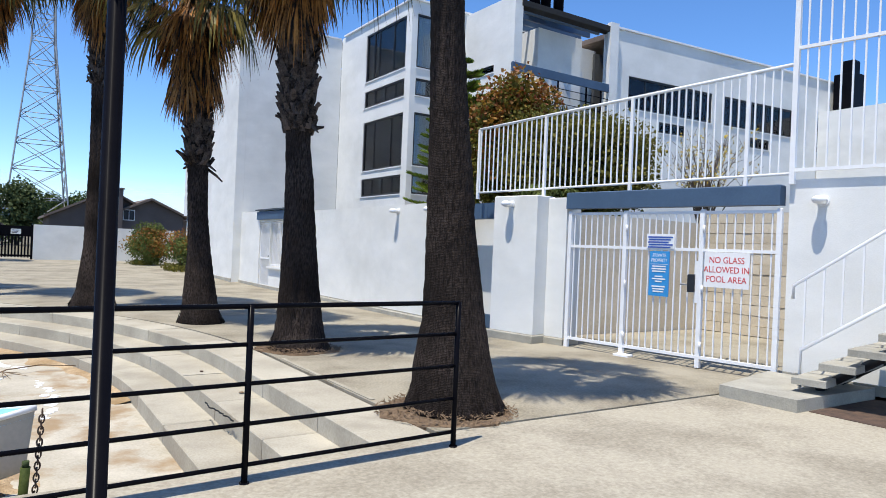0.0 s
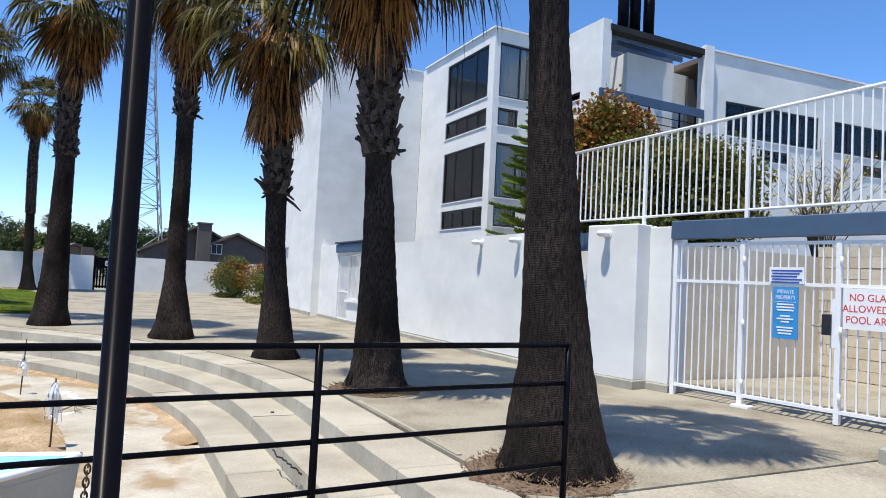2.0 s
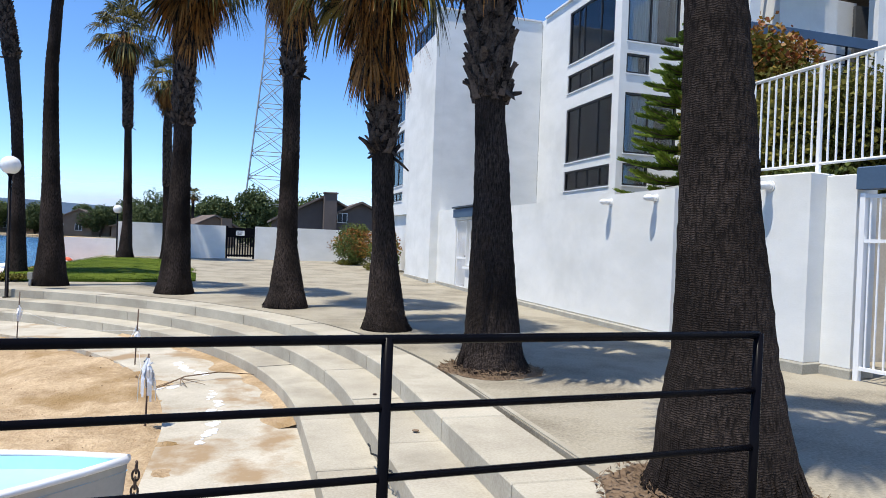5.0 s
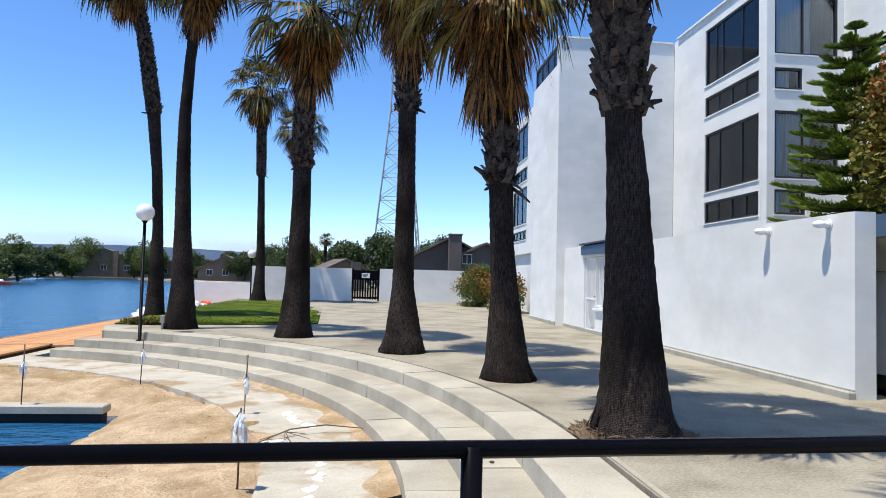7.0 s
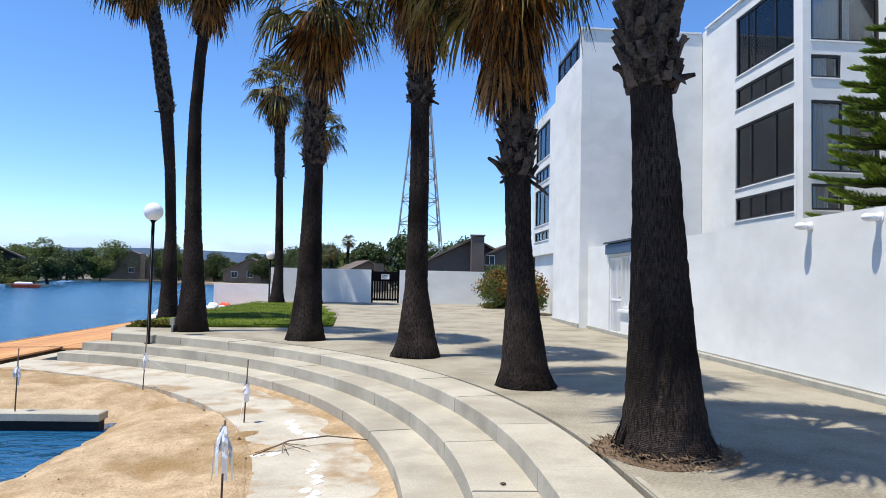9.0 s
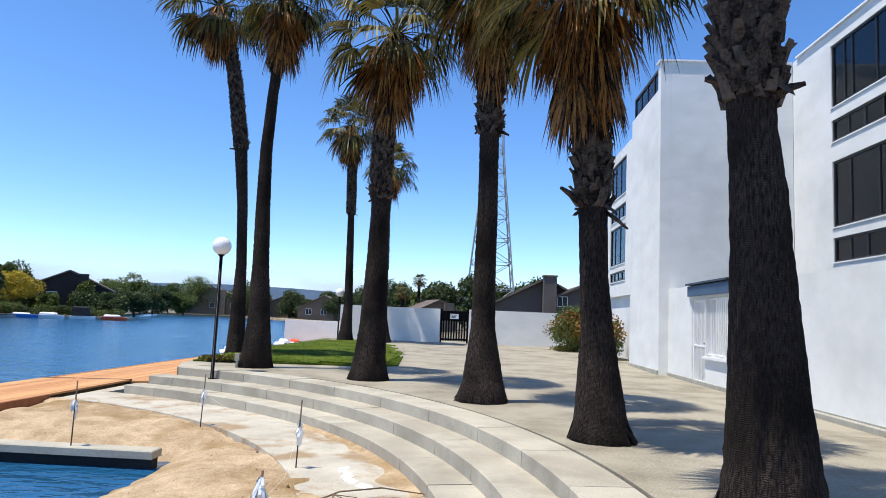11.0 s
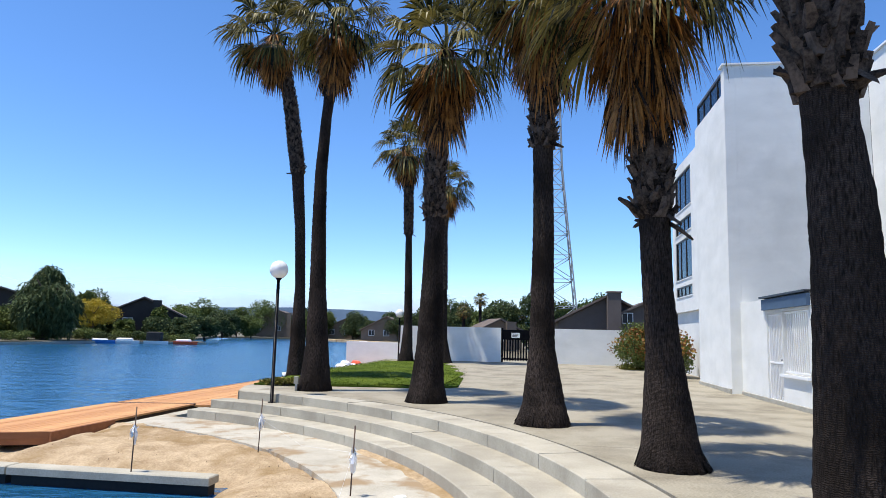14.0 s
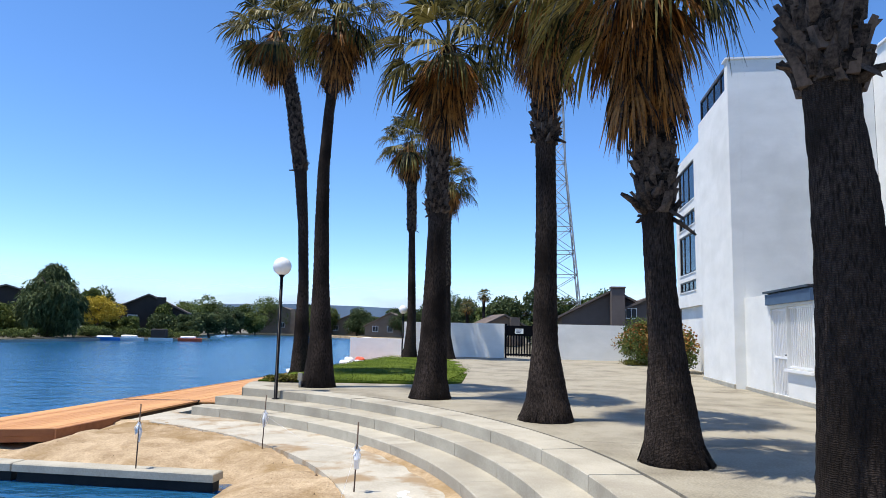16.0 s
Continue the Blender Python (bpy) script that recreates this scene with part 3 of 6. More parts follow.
def build_deck():
    deck = thing("boardwalk_deck", "reddish-brown timber deck along the water", "deck", kind="structure")
    rnd = random.Random(3)
    def front(x):
        return 14.50 + (x + 5.90) * 0.45

    def joint(x):
        return 19.45 + (x + 5.70) * 0.235

    # boards along the shore, cut askew at both ends; the far deck lies a thumb lower
    x, w = -7.86, 0.138
    while x < -5.12:
        for k, (y0, y1, z) in enumerate(((front, joint, -0.455), (joint, None, -0.485))):
            if not k and x > -6.0:
                continue
            a0, a1 = y0(x) + 0.02 * k, y0(x + w) + 0.02 * k
            b0, b1 = (y1(x) - 0.02, y1(x + w) - 0.02) if y1 else (41.0, 41.0)
            part("plank", prism(bmesh.new(), [(x, a0), (x + w, a1), (x + w, b1), (x, b0)], z - 0.04, z + rnd.uniform(-0.003, 0.003)), "deckwood", deck)
        x += w + 0.007
    xr = -7.86 + 13 * (w + 0.007) - 0.007
    part("fascia", prism(bmesh.new(), [(-7.90, front(-7.90) - 0.045), (xr, front(xr) - 0.045), (xr, front(xr) - 0.005), (-7.90, front(-7.90) - 0.005)], -0.57, -0.46), "deckwood_shade", deck)
    part("skirt_board", prism(bmesh.new(), [(-7.90, front(-7.90) - 0.025), (xr, front(xr) - 0.025), (xr, front(xr) + 0.012), (-7.90, front(-7.90) + 0.012)], -0.67, -0.574), "deckwood_shade", deck)
    part("fascia", prism(bmesh.new(), [(xr + 0.004, front(xr) - 0.04), (xr + 0.044, front(xr) - 0.04), (xr + 0.044, 16.2), (xr + 0.004, 16.2)], -0.66, -0.46), "deckwood_shade", deck)
    part("fascia", boxbm(-7.905, -7.865, 13.62, 41.0, -0.68, -0.47), "deckwood", deck)
    # dark strip laid over the deck joint in place of its shade
    part("threshold", prism(bmesh.new(), [(-7.86, joint(-7.86) - 0.018), (xr, joint(xr) - 0.018), (xr, joint(xr) + 0.09), (-7.86, joint(-7.86) + 0.09)], -0.53, -0.450), "rust", deck)
    part("joist", boxbm(-7.80, -6.1, 14.6, 41, -1.0, -0.53), "rust", deck)
    dock = thing("floating_dock", "narrow white-topped floating dock at the sand", "dock", kind="")
    for x0, x1 in ((-5.0, -2.05), (-8.4, -5.03)):
        part("plank", boxbm(x0, x1, 12.35, 12.64, -0.71, -0.60, c=0.015), "step", dock)
        part("float", boxbm(x0 + 0.03, x1 - 0.03, 12.42, 12.60, -1.0, -0.71), "dark", dock)


def build_lawn():
    bm = bmesh.new()
    out = [(-4.75, 20.0), (-2.8, 20.35), (-0.35, 20.85), (0.2, 21.5), (-0.15, 27.5), (-0.6, 35.6), (-4.8, 35.9), (-4.9, 27.0)]
    rnd = random.Random(8)

    def inside(x, y):
        c = False
        for i in range(len(out)):
            (x0, y0), (x1, y1) = out[i], out[i - 1]
            if (y0 > y) != (y1 > y) and x < (x1 - x0) * (y - y0) / (y1 - y0) + x0:
                c = not c
        return c

    def lift(x, y):
        e = min(math.hypot(x - (x0 + x1) / 2, y - (y0 + y1) / 2) for (x0, y0), (x1, y1) in zip(out, out[1:] + out[:1]))
        d = min(abs(x - 0.2), abs(y - 20.5), 2.0)
        return 0.04 + 0.10 * min(1, d / 2.0) + 0.02 * noise.noise(Vector((x, y, 0)))

    prism(bm, out, -0.3, 0.04)
    n = 0
    grid = {}
    s = 0.4
    for i in range(18):
        for k in range(42):
            x, y = -6.2 + i * s, 20.2 + k * s
            if inside(x, y):
                grid[i, k] = bm.verts.new((x, y, lift(x, y)))
    for (i, k), v in list(grid.items()):
        c = [grid.get(p) for p in ((i, k), (i + 1, k), (i + 1, k + 1), (i, k + 1))]
        if all(c):
            bm.faces.new(c).smooth = True
    while n < 16000:
        x, y = rnd.uniform(-6, 0.5), 20.3 + 15.5 * rnd.random() ** 1.6
        if not inside(x, y):
            continue
        n += 1
        z, a, h, w = lift(x, y) - 0.02, rnd.uniform(0, 6.28), rnd.uniform(0.03, 0.055), 0.012
        dx, dy = math.cos(a) * w, math.sin(a) * w
        bm.faces.new([bm.verts.new(p) for p in ((x - dx, y - dy, z), (x + dx, y + dy, z), (x + rnd.uniform(-.04, .04), y + rnd.uniform(-.04, .04), z + h))])
    tagged(struct("lawn", bm, "grass", "mown green lawn on a low mound", "lawn"), kind="stuff")


# ---- walls and buildings ----
def build_walls():
    bm = wall_panel(bmesh.new(), (7.72, 17.95, 0.0), (0, -1, 0), (1, 0, 0), 8.0, 2.33, 0.28)
    struct("wall_promenade", bm, "stucco", "long white stucco garden wall", "wall")
    struct("curb_promenade", boxbm(7.62, 7.717, 9.93, 17.95, 0.0, 0.095, c=0.015), "curb", "weathered concrete kerb at the wall foot", "kerb")
    struct("trim_promenade", boxbm(7.70, 7.717, 9.95, 17.95, 0.099, 0.115), "curb", "weathered render edge at the foot of the white wall", "trim")
    # the wall with the white grille door beside the tall house
    holes = [(2.35, 3.35, 0.03, 2.05), (3.38, 4.86, 0.70, 2.07)]
    bm = wall_panel(bmesh.new(), (7.62, 22.95, 0.0), (0, -1, 0), (1, 0, 0), 5.0, 2.40, 0.22, holes)
    struct("wall_service", bm, "stucco", "white stucco wall with a grilled door and window", "wall")
    struct("beam_service", boxbm(7.54, 7.617, 17.97, 20.70, 2.13, 2.38, c=0.01), "blue", "slate-blue timber beam over the grilled door", "beam")
    struct("wall_service_back", boxbm(8.6, 8.7, 17.9, 22.5, 0, 2.3), "curtain", "grey inner wall behind the grille", "wall")
    struct("cap_service", boxbm(7.50, 7.88, 17.97, 20.74, 2.404, 2.45), "frame", "thin dark roof edge over the grilled door", "trim")
    struct("curb_house", boxbm(7.30, 7.347, 22.6, 26.05, 0.0, 0.14, c=0.01), "curb", "grey concrete kerb at the foot of the tall house", "kerb")
    struct("curb_service", boxbm(7.575, 7.617, 17.97, 22.55, 0.0, 0.10, c=0.01), "curb", "grey concrete kerb under the grilled wall", "kerb")
    door = thing("door_service", "white steel grille door", "door", pose(7.66, 20.59, 0.05), kind="structure")
    part("door_frame", boxbm(0, 0.05, -0.98, -0.93, 0, 1.98), "white", door)
    part("door_frame", boxbm(0, 0.05, -0.05, 0.0, 0, 1.98), "white", door)
    for z in (0.0, 0.85, 1.94):
        part("rail", boxbm(0.005, 0.045, -0.93, -0.05, z, z + 0.04), "white", door)
    for i in range(8):
        part("picket", boxbm(0.015, 0.035, -0.87 + i * 0.1, -0.85 + i * 0.1, 0.04, 1.94), "white", door)
    part("knob", ball(bmesh.new(), (-0.03, -0.9, 0.95), 0.03, 6, 8), "steel", door)
    win = thing("window_service", "white window grille over a sill", "window", pose(7.66, 19.56, 0.70), kind="structure")
    for i in range(13):
        part("picket", boxbm(0.015, 0.035, -1.43 + i * 0.11, -1.41 + i * 0.11, 0.03, 1.33), "white", win)
    for z in (0.03, 1.31):
        part("rail", boxbm(0.005, 0.045, -1.45, -0.0, z, z + 0.035), "white", win)
    part("sill", boxbm(-0.12, 0.0, -1.5, 0.04, -0.06, 0.0), "white", win)
    # far end of the promenade
    for x0, x1, z in ((-4.3, 0.58, 1.78), (1.98, 8.2, 1.80)):
        bm = wall_panel(bmesh.new(), (x0, 36.2, 0.0), (1, 0, 0), (0, 1, 0), x1 - x0, z, 0.2)
        struct("wall_end", bm, "stucco", "white stucco wall closing the promenade", "wall")
    struct("wall_low", wall_panel(bmesh.new(), (-7.55, 38.2, -0.9), (1, 0, 0), (0, 1, 0), 3.24, 1.83, 0.2), "stucco", "low white wall standing at the water", "wall")
    struct("wall_return", wall_panel(bmesh.new(), (-4.3, 38.4, -0.9), (0, -1, 0), (1, 0, 0), 1.99, 2.66, 0.2), "stucco", "short white return wall", "wall")
    gate = thing("end_gate", "dark slatted timber gate with a small sign", "gate", pose(0.6, 36.24, 0.2), kind="structure")
    for x in (0.0, 1.28):
        part("post", boxbm(x, x + 0.09, 0, 0.09, -0.04, 1.58, c=0.01), "black", gate)
    for z in (0.08, 1.02, 1.40):
        part("rail", boxbm(0.09, 1.28, 0.03, 0.07, z, z + 0.09), "black", gate)
    for i in range(9):
        part("slat", boxbm(0.13 + i * 0.128, 0.20 + i * 0.128, 0.0, 0.028, 0.04, 1.08), "black", gate)
    part("top_panel", boxbm(0.09, 1.28, 0.02, 0.029, 1.08, 1.5), "black", gate)
    s = part("sign", boxbm(0.48, 0.88, -0.015, 0.0, 1.12, 1.36), "sign_white", gate, "small white sign")
    for k in range(3):
        part("text_bar", boxbm(0.52, 0.74 + 0.03 * k, -0.019, -0.0155, 1.17 + 0.06 * k, 1.195 + 0.06 * k), "dark", s)


def build_house():
    """The tall white stucco house: bulk, window tower, balcony block and wing."""
    roof = 9.05
    bm = bmesh.new()
    wall_panel(bm, (7.35, 26.1, 0.0), (0, -1, 0), (1, 0, 0), 3.5, 8.25, 0.3)
    struct("wall_house_west", bm, "stucco", "bright white stucco end wall of the tall house", "wall")
    bm = wall_panel(bmesh.new(), (7.652, 22.6, 0.0), (1, 0, 0), (0, 1, 0), 3.44, roof, 0.3)
    struct("wall_house_south", bm, "stucco", "blank white stucco wall of the tall house", "wall")
    struct("roof_house", boxbm(7.42, 14, 22.92, 26.05, roof - 0.06, roof - 0.01), "roof", "flat roof of the tall house", "roof")
    struct("coping_house", boxbm(7.30, 11.05, 22.55, 22.95, roof, roof + 0.05), "white", "thin white parapet coping", "trim")
    window("window_clerestory", (7.38, 26.0, 8.27), (0, -1, 0), (1, 0, 0), 3.2, 0.72, (0.8, 1.6, 2.4), False, "dark clerestory glazing under the roof")
    struct("fill_house", boxbm(8.9, 20, 23.5, 32.7, 0, 8.2), "room", "dark filler box standing for unlit rooms in the house", "wall")
    # western bay behind, standing over an open ground floor
    rows = ((6.55, 8.05, (0.75, 1.7)), (5.6, 6.18, (0.7, 1.4, 2.1)), (3.78, 5.35, (0.75, 1.7)), (3.1, 3.5, (0.7, 1.4, 2.1)))
    holes = [(0.55, 3.4, a - 2.5, b - 2.5) for a, b, _ in rows]
    struct("wall_bay", wall_panel(bmesh.new(), (7.95, 33.0, 2.5), (0, -1, 0), (1, 0, 0), 6.9, 5.95, 0.2, holes), "stucco", "white stucco window bay of the tall house", "wall")
    struct("roof_bay", boxbm(8.0, 20, 26.12, 32.9, 8.2, 8.35), "roof", "flat roof of the window bay", "roof")
    struct("wall_bay_end", boxbm(8.152, 20, 32.8, 33.0, 2.5, 8.4), "stucco", "white rear wall of the window bay", "wall")
    struct("floor_bay", boxbm(8.152, 20, 26.12, 32.78, 2.4, 2.55), "stucco", "white underside of the window bay", "floor")
    struct("corner_house", boxbm(7.352, 7.65, 22.602, 22.9, 8.252, roof), "stucco", "white corner of the parapet", "wall")
    struct("wall_bay_foot", boxbm(8.1, 8.3, 26, 33, 0, 2.5), "stucco", "white wall below the window bay", "wall")
    for i, (a, b, sp) in enumerate(rows):
        window("window_bay", (7.95, 32.45, a), (0, -1, 0), (1, 0, 0), 2.85, b - a, sp)
    # window tower
    tz = 9.1
    rows = ((7.08, 8.72, (0.55, 0.9, 1.9), 2), (6.18, 6.75, (0.7, 1.4, 2.1), 1), (4.0, 5.68, (0.75, 1.9), 2), (3.12, 3.73, (0.7, 1.4, 2.1), 1))
    holes = [(1.75, 4.5, a - 2.0, b - 2.0) for a, b, _, _ in rows]
    struct("wall_tower_west", wall_panel(bmesh.new(), (11.1, 22.597, 2.0), (0, -1, 0), (1, 0, 0), 4.895, tz - 2.0, 0.24, [(a + 0.297, b + 0.297, c, d) for a, b, c, d in holes]), "stucco", "white stucco tower wall with four bands of windows", "wall")
    for a, b, sp, c in rows:
        window("window_tower", (11.1, 20.55, a), (0, -1, 0), (1, 0, 0), 2.75, b - a, sp, c)
    holes = [(0.2, 1.85, 7.05 - 2, 8.72 - 2), (0.2, 0.92, 6.18 - 2, 6.72 - 2), (0.2, 1.85, 4.0 - 2, 5.66 - 2), (0.2, 1.0, 3.12 - 2, 3.73 - 2)]
    struct("wall_tower_south", wall_panel(bmesh.new(), (11.102, 17.449, 2.0), (1, 0, 0), (0, 1, 0), 2.3, tz - 2.0, 0.25, holes), "stucco", "white stucco tower front with wide dark windows", "wall")
    for u0, u1, a, b in holes:
        window("window_tower_front", (11.1 + u0, 17.45, a + 2), (1, 0, 0), (0, 1, 0), u1 - u0, b - a, (0.75,) if u1 > 1.5 else (), 2)
    struct("roof_tower", boxbm(11.2, 20, 17.6, 23, tz - 0.25, tz - 0.05), "roof", "flat tower roof", "roof")
    struct("coping_tower", boxbm(11.03, 13.4, 17.38, 22.3, tz, tz + 0.05), "white", "thin white tower coping", "trim")
    struct("back_tower", boxbm(13.0, 13.1, 18.2, 22, 2, tz - 0.3), "room", "dark sheet standing for unlit rooms behind the tower windows", "wall")
    # block with a slot window, then the recessed balcony and the long wing
    y3, z3 = 14.9, 8.93
    struct("wall_slot", wall_panel(bmesh.new(), (13.1, 17.446, 2.0), (0, -1, 0), (1, 0, 0), 2.29, 7.02, 0.25, [(0.256, 1.596, 4.90, 5.13)]), "stucco", "white stucco wall with a narrow slot window", "wall")
    window("window_slot", (13.1, 17.19, 6.90), (0, -1, 0), (1, 0, 0), 1.34, 0.23, (), False)
    struct("wall_slot_front", wall_panel(bmesh.new(), (13.098, y3, 2.0), (1, 0, 0), (0, 1, 0), 0.3, 7.02, 0.25), "stucco", "narrow white pier of the balcony block", "wall")
    struct("wall_recess_back", wall_panel(bmesh.new(), (13.2, y3 + 2.2, 2.0), (1, 0, 0), (0, 1, 0), 4.2, 7.0, 0.2, [(0.25, 1.05, 3.8, 5.9)]), "stucco", "white back wall of the balcony recess", "wall")
    struct("wall_recess_bay", boxbm(14.75, 16.65, y3 + 0.85, y3 + 2.15, 2.0, 8.6), "stucco", "white projecting bay in the balcony recess", "wall")
    struct("balcony_floor", boxbm(13.2, 17.15, y3, y3 + 2.2, 5.62, 5.85), "blue", "slate-blue balcony floor edge", "floor")
    struct("fascia_balcony", boxbm(13.35, 17.2, y3 - 0.05, y3 + 0.29, z3 - 0.2, z3 - 0.03), "dark", "dark roof fascia over the balcony", "beam")
    for i in range(4):
        struct("slat_balcony", boxbm(13.36, 17.0, y3 + 0.42 + 0.42 * i, y3 + 0.50 + 0.42 * i, z3 - 0.2, z3 - 0.04), "blue", "slate-blue open roof slat over the balcony", "beam")
    struct("wall_recess_side", boxbm(16.66, 17.6, y3 + 1.15, y3 + 2.15, 2.0, 8.45), "stucco", "white wall beside the balcony bay", "wall")
    rail = thing("balcony_railing", "slate-blue balcony rail with thin black bars", "railing", kind="structure")
    part("top_beam", boxbm(13.0, 17.0, y3 - 0.1, y3 - 0.02, 6.74, 7.0, c=0.01), "blue", rail)
    for x in (13.6, 14.8, 16.0, 16.65):
        part("post", boxbm(x, x + 0.04, y3 - 0.09, y3 - 0.05, 5.85, 6.74), "black", rail)
    for z in (6.05, 6.27, 6.5):
        part("bar", boxbm(13.1, 17.0, y3 - 0.08, y3 - 0.06, z, z + 0.02), "black", rail)
    stack = thing("roof_flues", "tall black metal chimney flues on the roof", "chimney", kind="structure")
    for x, h in ((14.4, 1.9), (14.85, 2.2), (15.4, 1.9)):
        part("flue", tubebm([(x, y3 + 0.7, z3 - 0.03), (x, y3 + 0.7, z3 + h)], 0.17, 12), "black", stack)
        part("cap", tubebm([(x, y3 + 0.7, z3 + h), (x, y3 + 0.7, z3 + h + 0.25)], 0.22, 12), "black", stack)
    # the long wing stands a little askew: along, behind, up
    turn = math.atan(-0.084)
    wing = Matrix.Translation((17.1, 14.97, 0)) @ Matrix.Rotation(turn, 4, 'Z')
    along, behind = Vector((math.cos(turn), math.sin(turn), 0)), Vector((-math.sin(turn), math.cos(turn), 0))

    def skew(*a, **k):
        bm = boxbm(*a, **k)
        bmesh.ops.transform(bm, matrix=wing, verts=bm.verts)
        return bm

    rows = ((0.92, 4.96, 6.39, 7.47), (5.62, 9.62, 6.4, 7.47), (2.38, 3.67, 5.75, 6.12), (7.0, 8.21, 5.75, 6.13), (11.13, 11.54, 5.99, 7.46))
    holes = [(a, b, c - 2, d - 2) for a, b, c, d in rows]
    struct("wall_wing", wall_panel(bmesh.new(), wing @ Vector((0, 0, 2.0)), along, behind, 14.2, z3 - 2, 0.25, holes), "stucco", "long white stucco wing with strip windows", "wall")
    for a, b, c, d in rows:
        n = max(1, round((b - a) / 0.8))
        window("window_wing", wing @ Vector((a, 0, c)), along, behind, b - a, d - c, [(b - a) * i / n for i in range(1, n)], 1 if d - c > 0.6 else False)
    struct("coping_wing", skew(-0.1, 14.3, -0.06, 0.3, z3, z3 + 0.06), "white", "thin white coping of the wing", "trim")
    struct("pier_wing", skew(-0.08, 0.27, -0.16, -0.003, 2.0, z3 + 0.1), "stucco", "white pier between balcony and wing", "wall")
    struct("back_wing", skew(0.2, 14.1, 0.9, 1.0, 2, 8.3), "room", "dark sheet standing for unlit rooms behind the wing windows", "wall")
    struct("roof_wing", boxbm(17.4, 30.3, y3 + 0.3, 23, z3 - 0.22, z3 - 0.05), "roof", "flat roof of the wing", "roof")
    struct("roof_recess", boxbm(13.4, 17.38, y3 + 2.2, 17.5, z3 - 0.22, z3 - 0.05), "roof", "flat roof behind the balcony", "roof")
    struct("wall_annex", boxbm(28.2, 36, 11.2, 14.0, 2.0, 7.6), "stucco", "lower white annex of the house", "wall")
    ch = thing("annex_chimney", "black metal chimney over the white annex", "chimney", kind="structure")
    part("stack", boxbm(28.9, 29.75, 13.0, 13.8, 7.6, 9.2, c=0.02), "black", ch)
    part("cap", boxbm(29.05, 29.5, 13.1, 13.6, 9.2, 9.75, c=0.04), "black", ch)


G0, U, N = Vector((8.17, 7.095)), Vector((0.1712, -0.985)), Vector((0.985, 0.1712))
GATE = Matrix(((U.x, N.x, 0, G0.x), (U.y, N.y, 0, G0.y), (0, 0, 1, 0), (0, 0, 0, 1)))


def local(bm):
    """From the gate's own directions (along, behind, up) into the world."""
    bmesh.ops.transform(bm, matrix=GATE, verts=bm.verts)
    return bm


def pickets(parent, s0, s1, z0, z1, n, size=0.02, depth=0.0, z2=None):
    for i in range(n):
        s = s0 + (s1 - s0) * (i + 0.5) / n
        top = z1 if z2 is None else z1 + (z2 - z1) * (i + 0.5) / n
        part("picket", boxbm(s - size / 2, s + size / 2, depth - size / 2, depth + size / 2, z0, top), "white", parent)


def word(text, s, z, size, material, parent, align="CENTER", squeeze=1.0):
    cu = bpy.data.curves.new("lettering", 'FONT')
    cu.body, cu.size, cu.align_x, cu.align_y, cu.extrude = text, size, align, "CENTER", 0.001
    ob = new("lettering", cu)
    ob.data.materials.append(M[material])
    ob.parent = parent
    ob.matrix_basis = pose(s, -0.043, z, 90, 0, 0) @ Matrix.Diagonal((squeeze, 1, 1, 1))
    return ob


